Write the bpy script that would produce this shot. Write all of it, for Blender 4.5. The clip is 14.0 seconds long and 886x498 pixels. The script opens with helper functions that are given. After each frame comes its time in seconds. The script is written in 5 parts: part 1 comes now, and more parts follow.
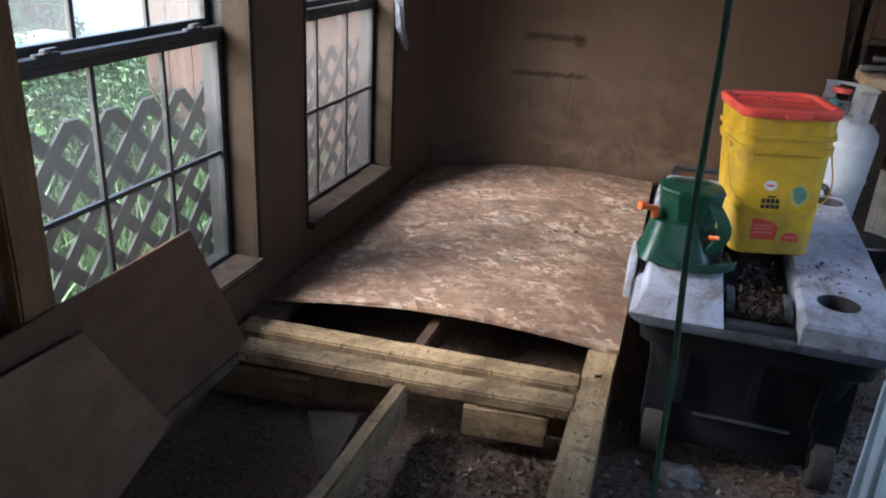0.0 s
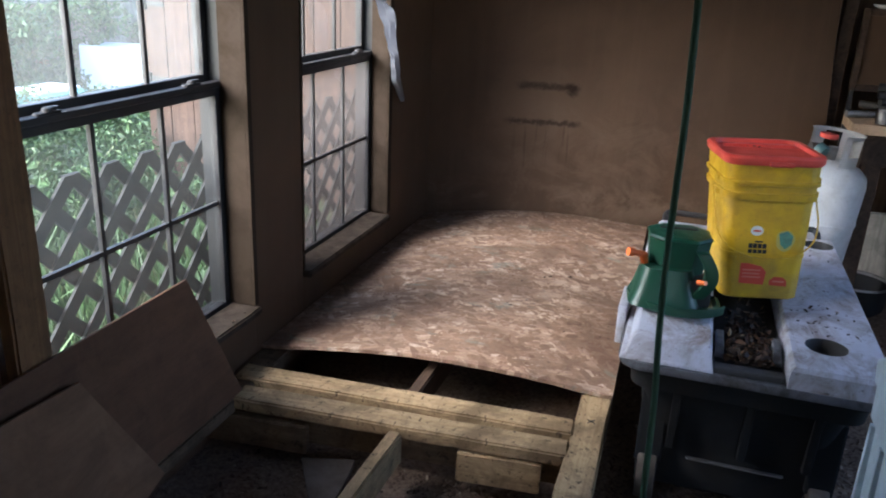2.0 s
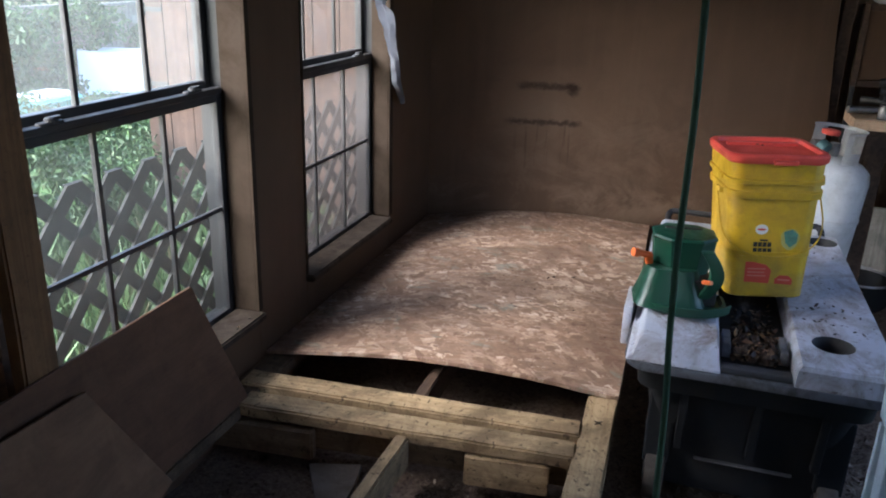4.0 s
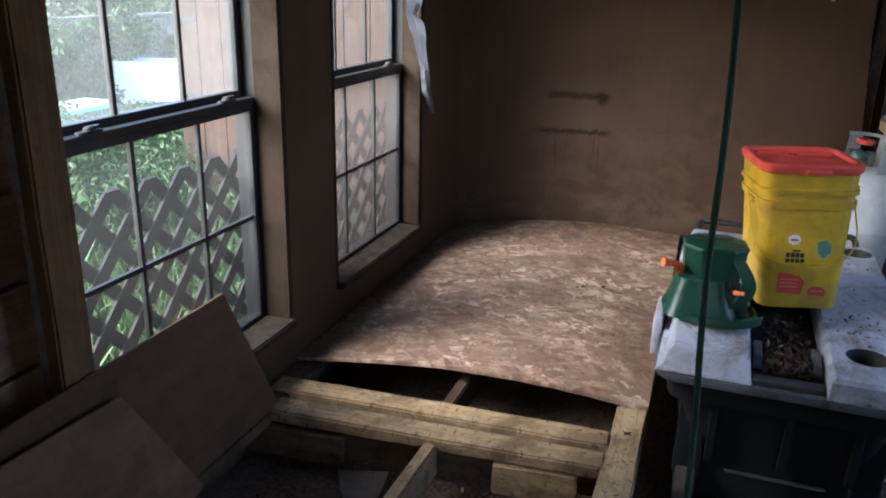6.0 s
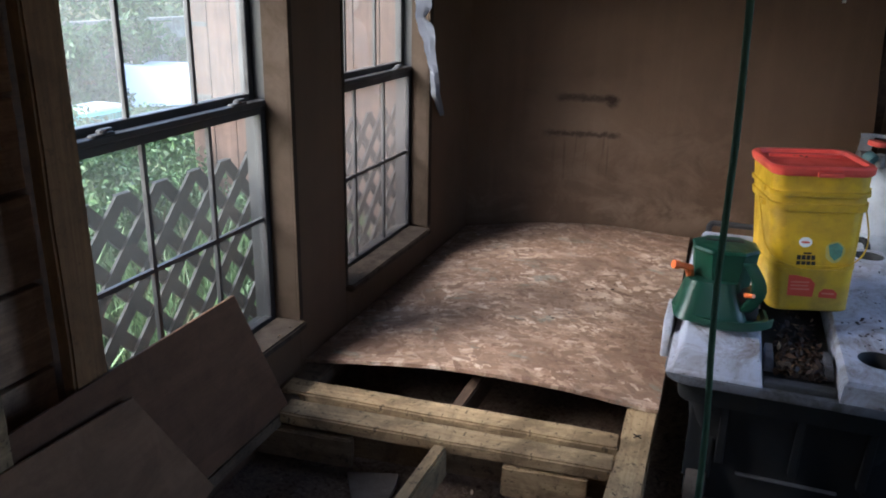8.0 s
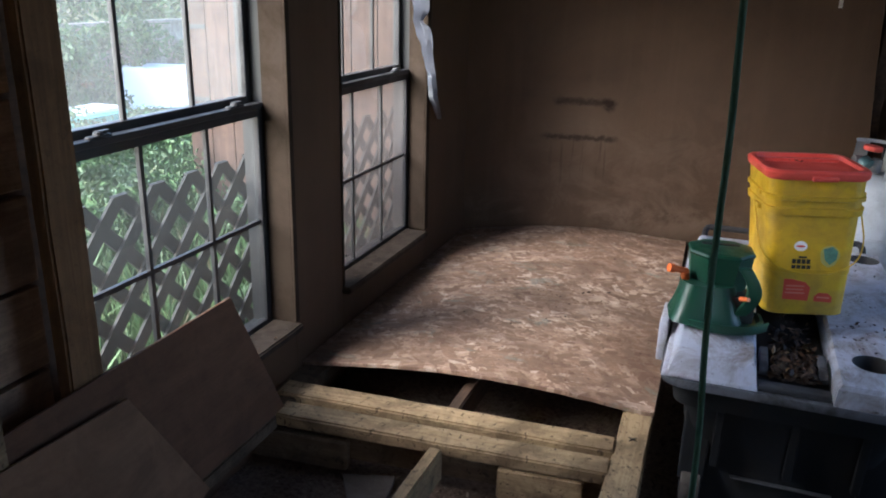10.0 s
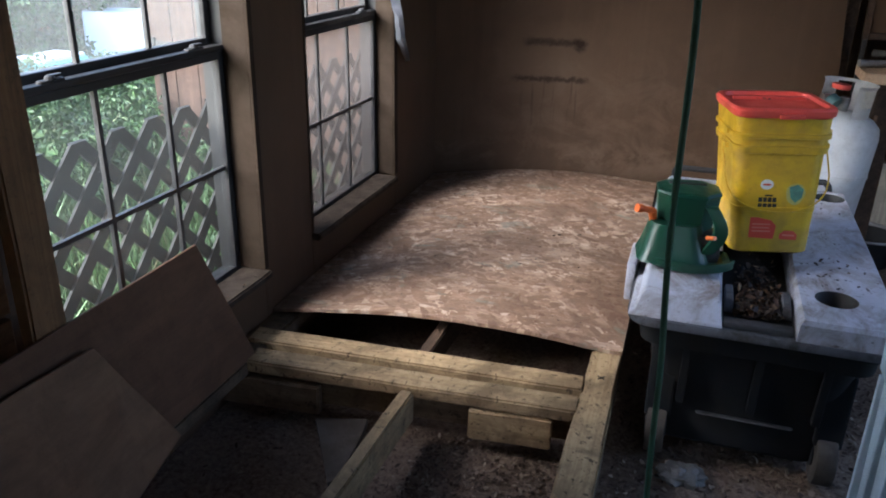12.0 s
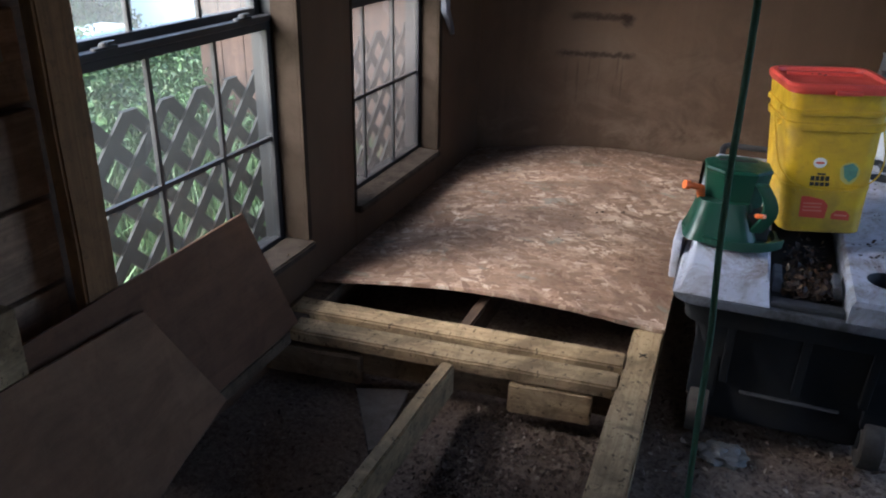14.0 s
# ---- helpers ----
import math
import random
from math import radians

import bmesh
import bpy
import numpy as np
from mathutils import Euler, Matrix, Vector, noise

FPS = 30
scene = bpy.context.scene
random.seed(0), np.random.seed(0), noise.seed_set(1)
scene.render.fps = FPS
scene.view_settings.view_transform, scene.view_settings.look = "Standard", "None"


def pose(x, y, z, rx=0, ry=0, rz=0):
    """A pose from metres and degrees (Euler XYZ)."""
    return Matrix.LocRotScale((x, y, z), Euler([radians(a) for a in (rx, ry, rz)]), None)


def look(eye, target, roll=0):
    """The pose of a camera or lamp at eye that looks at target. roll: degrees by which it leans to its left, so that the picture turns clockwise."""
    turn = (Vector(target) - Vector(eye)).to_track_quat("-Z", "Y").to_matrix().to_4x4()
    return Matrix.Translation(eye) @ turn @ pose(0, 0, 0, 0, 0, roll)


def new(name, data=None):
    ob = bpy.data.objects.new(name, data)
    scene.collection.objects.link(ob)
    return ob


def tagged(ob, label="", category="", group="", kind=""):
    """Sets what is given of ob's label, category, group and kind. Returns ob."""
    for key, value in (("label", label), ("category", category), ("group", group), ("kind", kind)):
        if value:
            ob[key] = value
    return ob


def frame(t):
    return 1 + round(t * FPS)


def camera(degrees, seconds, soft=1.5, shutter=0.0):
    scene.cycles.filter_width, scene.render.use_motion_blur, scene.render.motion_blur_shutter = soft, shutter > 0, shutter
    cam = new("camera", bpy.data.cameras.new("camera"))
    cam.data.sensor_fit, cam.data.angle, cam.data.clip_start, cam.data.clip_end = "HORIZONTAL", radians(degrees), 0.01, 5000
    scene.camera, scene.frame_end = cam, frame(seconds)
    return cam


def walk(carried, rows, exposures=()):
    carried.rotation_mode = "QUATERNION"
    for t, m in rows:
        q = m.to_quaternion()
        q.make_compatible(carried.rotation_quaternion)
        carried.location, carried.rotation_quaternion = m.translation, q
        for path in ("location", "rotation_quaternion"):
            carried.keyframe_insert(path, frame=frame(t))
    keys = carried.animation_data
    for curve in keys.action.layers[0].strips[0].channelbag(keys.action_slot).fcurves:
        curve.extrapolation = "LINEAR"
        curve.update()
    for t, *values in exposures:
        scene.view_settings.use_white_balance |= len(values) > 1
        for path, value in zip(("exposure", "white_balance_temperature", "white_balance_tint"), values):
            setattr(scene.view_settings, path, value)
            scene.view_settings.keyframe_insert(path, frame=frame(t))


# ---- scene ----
cam = camera(58.8, 14.0, soft=1.9, shutter=0.5)
EXPOSURE = 2.98
PATH = [
    (0, (1.173, 0.74, 1.304), (0.64, 2.507, 0.532), 3.3),
    (0.5, (1.179, 0.728, 1.31), (0.652, 2.499, 0.543), 3.8),
    (1, (1.19, 0.721, 1.317), (0.662, 2.503, 0.577), 3.6),
    (1.5, (1.189, 0.717, 1.319), (0.65, 2.511, 0.619), 3.4),
    (2, (1.21, 0.721, 1.327), (0.651, 2.521, 0.659), 2.6),
    (2.2, (1.22, 0.726, 1.332), (0.698, 2.538, 0.664), 1.9),
    (4.3, (1.193, 0.724, 1.335), (0.616, 2.519, 0.666), 1.8),
    (4.5, (1.192, 0.723, 1.334), (0.601, 2.516, 0.675), 1.9),
    (5, (1.198, 0.723, 1.334), (0.593, 2.512, 0.675), 1.8),
    (5.5, (1.193, 0.719, 1.337), (0.576, 2.505, 0.682), 1.6),
    (6, (1.196, 0.715, 1.338), (0.567, 2.499, 0.687), 1.4),
    (6.5, (1.2, 0.715, 1.343), (0.563, 2.499, 0.699), 1.0),
    (7, (1.2, 0.709, 1.339), (0.558, 2.492, 0.702), 0.9),
    (7.5, (1.198, 0.708, 1.335), (0.553, 2.49, 0.695), 1.1),
    (8, (1.194, 0.711, 1.337), (0.544, 2.489, 0.693), 1.2),
    (10.5, (1.201, 0.708, 1.338), (0.559, 2.493, 0.704), 1.6),
    (11, (1.203, 0.709, 1.338), (0.57, 2.498, 0.706), 1.7),
    (11.5, (1.213, 0.714, 1.329), (0.589, 2.502, 0.685), 2.0),
    (12, (1.217, 0.723, 1.326), (0.646, 2.482, 0.564), 1.2),
    (12.5, (1.217, 0.712, 1.334), (0.627, 2.468, 0.579), 0.9),
    (13, (1.214, 0.71, 1.326), (0.591, 2.46, 0.584), 1.2),
    (13.5, (1.206, 0.712, 1.32), (0.572, 2.443, 0.545), 1.3),
    (14, (1.203, 0.713, 1.313), (0.552, 2.42, 0.498), 1.2),
]
walk(cam, [(t, look(eye, target, roll)) for t, eye, target, roll in PATH],
     exposures=[(t, EXPOSURE + d, 5560, 12) for t, d in ((0.0, 0.3), (2.0, 0.2), (5.0, 0.05), (7.0, 0.0), (11.0, 0.0), (12.5, 0.05), (14.0, 0.0))])

# ---- light ----
world = bpy.data.worlds.new("sky")
scene.world = world
world.use_nodes = True
wn = world.node_tree
sky = wn.nodes.new("ShaderNodeTexSky")
sky.sky_type = 'NISHITA'
sky.sun_disc = False
sky.sun_elevation = radians(35)
sky.sun_rotation = radians(230)
sky.dust_density = 4.0
wn.nodes["Background"].inputs[1].default_value = 0.15
wn.links.new(sky.outputs[0], wn.nodes["Background"].inputs[0])
sun = new("sun", bpy.data.lights.new("sun", 'SUN'))
sun.data.energy = 0.95
sun.data.angle = radians(42)
sun.data.color = (1.0, 0.98, 0.95)
sun.matrix_world = look((0, 0, 10), (5.38, 4.51, 5.1))


# ---- materials ----
def mat(name, rough=0.7, metal=0.0, spec=0.5):
    m = bpy.data.materials.new(name)
    m.use_nodes = True
    b = m.node_tree.nodes["Principled BSDF"]
    b.inputs["Roughness"].default_value = rough
    b.inputs["Metallic"].default_value = metal
    b.inputs["Specular IOR Level"].default_value = spec
    return m, m.node_tree, b


def node(nt, kind, **inputs):
    n = nt.nodes.new(kind)
    for k, v in inputs.items():
        n.inputs[k.replace("_", " ")].default_value = v
    return n


def coords(nt, scale=(1, 1, 1), rot=(0, 0, 0)):
    tc = nt.nodes.new("ShaderNodeTexCoord")
    mp = nt.nodes.new("ShaderNodeMapping")
    mp.inputs["Scale"].default_value = scale
    mp.inputs["Rotation"].default_value = rot
    nt.links.new(tc.outputs["Object"], mp.inputs[0])
    return mp.outputs[0]


def noisy(nt, vec, scale, detail=5.0, rough=0.6, distortion=0.0):
    n = node(nt, "ShaderNodeTexNoise", Scale=scale, Detail=detail, Roughness=rough, Distortion=distortion)
    nt.links.new(vec, n.inputs["Vector"])
    return n.outputs["Fac"]


def ramp(nt, fac, stops):
    r = nt.nodes.new("ShaderNodeValToRGB")
    e = r.color_ramp.elements
    while len(e) < len(stops):
        e.new(0.5)
    for el, (p, c) in zip(e, stops):
        el.position = p
        el.color = (*c, 1) if len(c) == 3 else c
    nt.links.new(fac, r.inputs[0])
    return r.outputs[0]


def grey(v):
    return (v, v, v)


def mix(nt, fac, a, b, blend='MIX'):
    n = nt.nodes.new("ShaderNodeMix")
    n.data_type = 'RGBA'
    n.blend_type = blend
    for sock, val in ((n.inputs[0], fac), (n.inputs[6], a), (n.inputs[7], b)):
        if isinstance(val, (int, float)):
            sock.default_value = val
        elif isinstance(val, tuple):
            sock.default_value = (*val, 1)
        else:
            nt.links.new(val, sock)
    return n.outputs[2]


def bump(nt, b, height, strength=0.3, distance=0.01):
    n = node(nt, "ShaderNodeBump", Strength=strength, Distance=distance)
    nt.links.new(height, n.inputs["Height"])
    nt.links.new(n.outputs[0], b.inputs["Normal"])


def painted(name, colour, dark, rough=0.6, scale=6.0, stain=0.35, bumps=0.15, fine=90.0, metal=0.0, spec=0.5):
    """Paint, plastic or metal with dirt at two scales and a fine relief."""
    m, nt, b = mat(name, rough, metal, spec)
    v = coords(nt)
    big = ramp(nt, noisy(nt, v, scale, 7, 0.68, 0.4), [(0.42, grey(0)), (0.64, grey(1))])
    small = noisy(nt, v, fine, 4, 0.7)
    c = mix(nt, big, colour, mix(nt, stain, colour, dark))
    c = mix(nt, ramp(nt, small, [(0.55, grey(0)), (0.75, grey(stain * 0.8))]), c, dark)
    nt.links.new(c, b.inputs["Base Color"])
    nt.links.new(ramp(nt, big, [(0, grey(max(rough - 0.12, 0.05))), (1, grey(min(rough + 0.15, 1)))]), b.inputs["Roughness"])
    bump(nt, b, small, bumps, 0.004)
    return m


def timber(name, light, dark, axis=0, grain=1.0, spots=0.5, rough=0.75):
    """Sawn wood whose grain runs along one local axis, with knots and dirt spots."""
    m, nt, b = mat(name, rough, 0, 0.3)
    s = [60.0 * grain] * 3
    s[axis] = 2.5
    g = noisy(nt, coords(nt, tuple(s)), 1.0, 6, 0.7, 0.6)
    v = coords(nt)
    info = nt.nodes.new("ShaderNodeObjectInfo")
    wide = noisy(nt, v, 7.0, 6, 0.68, 0.5)
    c = ramp(nt, g, [(0.3, dark), (0.62, light)])
    c = mix(nt, ramp(nt, wide, [(0.44, grey(0)), (0.62, grey(0.3 + 0.55 * spots))]), c, tuple(x * 0.42 for x in dark))
    st = [9.0] * 3
    st[axis] = 2.2
    streak = ramp(nt, noisy(nt, coords(nt, tuple(st)), 1.6, 7, 0.75, 1.2), [(0.48, grey(0)), (0.64, grey(0.6 * spots))])
    c = mix(nt, streak, c, tuple(x * 0.6 for x in dark))
    sp = ramp(nt, noisy(nt, v, 50.0, 5, 0.72, 0.8), [(0.575, grey(0)), (0.63, grey(spots))])
    c = mix(nt, sp, c, tuple(x * 0.22 for x in dark))
    tint = node(nt, "ShaderNodeHueSaturation")
    mr = node(nt, "ShaderNodeMapRange", To_Min=0.85, To_Max=1.12)
    nt.links.new(info.outputs["Random"], mr.inputs[0])
    nt.links.new(mr.outputs[0], tint.inputs["Value"])
    nt.links.new(c, tint.inputs["Color"])
    nt.links.new(tint.outputs[0], b.inputs["Base Color"])
    bump(nt, b, g, 0.35, 0.003)
    return m


def strand_board(name):
    """Pressed strand board: flat wood flakes in many directions, weathered, with mould stains."""
    m, nt, b = mat(name, 0.62, 0, 0.35)
    plain = coords(nt)
    layers = []
    for ang, s in ((0.25, 0.8), (0.95, 1.0), (2.45, 0.7), (-0.35, 1.15)):
        st = nt.nodes.new("ShaderNodeMapping")
        st.inputs["Scale"].default_value = (11 * s, 36 * s, 1)
        nt.links.new(coords(nt, (1, 1, 1), (0, 0, ang)), st.inputs[0])
        nz = node(nt, "ShaderNodeTexNoise", Scale=0.7, Detail=3.0)
        nt.links.new(st.outputs[0], nz.inputs["Vector"])
        add = nt.nodes.new("ShaderNodeVectorMath")
        add.operation = 'ADD'
        nt.links.new(st.outputs[0], add.inputs[0])
        nt.links.new(nz.outputs["Color"], add.inputs[1])
        vo = node(nt, "ShaderNodeTexVoronoi", Scale=1.0)
        nt.links.new(add.outputs[0], vo.inputs["Vector"])
        layers.append(vo.outputs["Color"])
    flakes = layers[0]
    for k, (sc, at) in enumerate(((13.0, 0.5), (15.0, 0.53), (17.0, 0.56))):
        pick = ramp(nt, noisy(nt, coords(nt, (1.0 + 0.2 * k, 1.3 - 0.2 * k, 1), (0, 0, k)), sc, 3, 0.6, 0.5), [(at - 0.015, grey(0)), (at + 0.015, grey(1))])
        flakes = mix(nt, pick, flakes, layers[k + 1])
    sep = nt.nodes.new("ShaderNodeSeparateColor")
    nt.links.new(flakes, sep.inputs[0])
    c = ramp(nt, sep.outputs[0], [(0.0, (0.19, 0.115, 0.075)), (0.35, (0.31, 0.20, 0.135)), (0.72, (0.42, 0.29, 0.205)), (0.9, (0.54, 0.40, 0.295)), (1.0, (0.70, 0.56, 0.45))])
    fibre = noisy(nt, coords(nt, (30, 160, 1), (0, 0, 0.5)), 1.0, 4, 0.7)
    c = mix(nt, ramp(nt, fibre, [(0.4, grey(0.0)), (0.7, grey(0.3))]), c, (0.15, 0.09, 0.06))
    # damp: wide dark patches and a finer mottle over them
    wet = ramp(nt, noisy(nt, plain, 2.3, 8, 0.70, 0.8), [(0.42, grey(0)), (0.62, grey(0.82))])
    c = mix(nt, wet, c, (0.125, 0.072, 0.046))
    mottle = ramp(nt, noisy(nt, coords(nt, (1, 1.6, 1), (0, 0, 0.4)), 11.0, 6, 0.72, 0.6), [(0.46, grey(0)), (0.62, grey(0.62))])
    c = mix(nt, mottle, c, (0.15, 0.088, 0.058))
    bleach = ramp(nt, noisy(nt, coords(nt, (1, 1.8, 1), (0, 0, -0.3)), 6.0, 7, 0.75, 0.5), [(0.56, grey(0)), (0.70, grey(0.5))])
    c = mix(nt, bleach, c, (0.52, 0.40, 0.31))
    green = ramp(nt, noisy(nt, coords(nt, (1, 1.4, 1), (0, 0, 1)), 4.2, 7, 0.74, 0.5), [(0.585, grey(0)), (0.66, grey(0.75))])
    c = mix(nt, green, c, (0.175, 0.19, 0.155))
    specks = ramp(nt, noisy(nt, plain, 62, 4, 0.65), [(0.64, grey(0)), (0.70, grey(0.75))])
    c = mix(nt, specks, c, (0.05, 0.033, 0.024))
    nt.links.new(c, b.inputs["Base Color"])
    nt.links.new(ramp(nt, sep.outputs[1], [(0, grey(0.42)), (1, grey(0.75))]), b.inputs["Roughness"])
    bump(nt, b, sep.outputs[2], 0.45, 0.002)
    return m


def dirty_lid(name):
    """Sun-bleached plastic with wide smears of dried mud, algae and fine grit."""
    m, nt, b = mat(name, 0.42, 0, 0.5)
    v = coords(nt)
    c = mix(nt, ramp(nt, noisy(nt, v, 9, 5, 0.6), [(0.35, grey(0)), (0.7, grey(1))]), (0.54, 0.55, 0.63), (0.42, 0.43, 0.49))
    smear = ramp(nt, noisy(nt, coords(nt, (1.3, 0.8, 1)), 5.5, 9, 0.74, 1.0), [(0.45, grey(0)), (0.63, grey(0.80))])
    c = mix(nt, smear, c, (0.20, 0.145, 0.105))
    algae = ramp(nt, noisy(nt, coords(nt, (1, 1, 1), (0, 0, 2)), 4.0, 7, 0.7, 0.5), [(0.56, grey(0)), (0.70, grey(0.5))])
    c = mix(nt, algae, c, (0.27, 0.27, 0.17))
    grit = ramp(nt, noisy(nt, v, 75, 5, 0.7), [(0.60, grey(0)), (0.68, grey(0.75))])
    c = mix(nt, grit, c, (0.06, 0.045, 0.032))
    nt.links.new(c, b.inputs["Base Color"])
    nt.links.new(ramp(nt, smear, [(0, grey(0.34)), (0.8, grey(0.8))]), b.inputs["Roughness"])
    bump(nt, b, noisy(nt, v, 45, 5, 0.7), 0.2, 0.004)
    return m


def thin_cloth(name, colour):
    """Light cloth that lets daylight through."""
    m = painted(name, colour, tuple(x * 0.6 for x in colour), 0.9, 9, 0.4, 0.1)
    nt = m.node_tree
    tl = nt.nodes.new("ShaderNodeBsdfTranslucent")
    tl.inputs[0].default_value = (*colour, 1)
    mx = nt.nodes.new("ShaderNodeMixShader")
    mx.inputs[0].default_value = 0.45
    nt.links.new(nt.nodes["Principled BSDF"].outputs[0], mx.inputs[1])
    nt.links.new(tl.outputs[0], mx.inputs[2])
    nt.links.new(mx.outputs[0], nt.nodes["Material Output"].inputs[0])
    return m


def earth(name, a, b_, c_):
    m, nt, b = mat(name, 0.95, 0, 0.2)
    v = coords(nt)
    n1 = noisy(nt, v, 7.0, 8, 0.7, 0.4)
    n2 = noisy(nt, v, 70.0, 6, 0.75)
    c = mix(nt, ramp(nt, n2, [(0.4, grey(0)), (0.65, grey(1))]), ramp(nt, n1, [(0.35, a), (0.65, b_)]), c_)
    c = mix(nt, ramp(nt, n2, [(0.3, grey(0.8)), (0.42, grey(0))]), c, tuple(x * 0.3 for x in a))
    nt.links.new(c, b.inputs["Base Color"])
    bump(nt, b, n2, 0.9, 0.02)
    return m


def pieces(name, stops, rough=0.9):
    """One colour for each loose island."""
    m, nt, b = mat(name, rough, 0, 0.25)
    g = nt.nodes.new("ShaderNodeNewGeometry")
    c = ramp(nt, g.outputs["Random Per Island"], stops)
    c = mix(nt, ramp(nt, noisy(nt, coords(nt), 60, 3), [(0.45, grey(0)), (0.7, grey(0.5))]), c, (0.03, 0.02, 0.015))
    nt.links.new(c, b.inputs["Base Color"])
    return m


def wall_paint(name, colour, dark, pale):
    """Old flat paint with vertical damp runs and soft stains."""
    m, nt, b = mat(name, 0.8, 0, 0.25)
    v = coords(nt)
    big = noisy(nt, v, 1.6, 7, 0.62, 0.4)
    runs = noisy(nt, coords(nt, (14, 14, 0.7)), 1.0, 5, 0.65)
    c = mix(nt, ramp(nt, big, [(0.35, grey(0)), (0.7, grey(0.65))]), colour, dark)
    c = mix(nt, ramp(nt, runs, [(0.5, grey(0)), (0.75, grey(0.13))]), c, pale)
    sp = ramp(nt, noisy(nt, v, 34, 4, 0.65), [(0.66, grey(0)), (0.74, grey(0.5))])
    c = mix(nt, sp, c, dark)
    nt.links.new(c, b.inputs["Base Color"])
    bump(nt, b, noisy(nt, v, 130, 4, 0.7), 0.25, 0.003)
    return m


def glass(name, dirt, dust=(0.62, 0.66, 0.64)):
    m = bpy.data.materials.new(name)
    m.use_nodes = True
    nt = m.node_tree
    nt.nodes.remove(nt.nodes["Principled BSDF"])
    out = nt.nodes["Material Output"]
    gl = node(nt, "ShaderNodeBsdfGlossy", Roughness=0.03)
    tr = nt.nodes.new("ShaderNodeBsdfTransparent")
    tr.inputs[0].default_value = (0.93, 0.96, 0.95, 1)
    lw = node(nt, "ShaderNodeLayerWeight", Blend=0.5)
    pw = nt.nodes.new("ShaderNodeMath")
    pw.operation = 'POWER'
    pw.inputs[1].default_value = 4.0
    nt.links.new(lw.outputs["Facing"], pw.inputs[0])
    fr = node(nt, "ShaderNodeMapRange", To_Min=0.03, To_Max=0.6)
    nt.links.new(pw.outputs[0], fr.inputs[0])
    clear = nt.nodes.new("ShaderNodeMixShader")
    nt.links.new(fr.outputs[0], clear.inputs[0])
    nt.links.new(tr.outputs[0], clear.inputs[1])
    nt.links.new(gl.outputs[0], clear.inputs[2])
    film = nt.nodes.new("ShaderNodeBsdfTranslucent")
    film.inputs[0].default_value = (*dust, 1)
    v = coords(nt)
    n = noisy(nt, v, 5.0, 6, 0.65, 0.3)
    n2 = noisy(nt, v, 60.0, 4, 0.7)
    f = mix(nt, 0.35, n, n2)
    fac = ramp(nt, f, [(0.3, grey(dirt * 0.6)), (0.7, grey(dirt * 1.4))])
    mx = nt.nodes.new("ShaderNodeMixShader")
    nt.links.new(fac, mx.inputs[0])
    nt.links.new(clear.outputs[0], mx.inputs[1])
    nt.links.new(film.outputs[0], mx.inputs[2])
    nt.links.new(mx.outputs[0], out.inputs[0])
    return m


def leafy(name, stops, rough=0.55):
    m, nt, b = mat(name, rough, 0, 0.4)
    g = nt.nodes.new("ShaderNodeNewGeometry")
    nt.links.new(ramp(nt, g.outputs["Random Per Island"], stops), b.inputs["Base Color"])
    b.inputs["Subsurface Weight"].default_value = 0.0
    return m


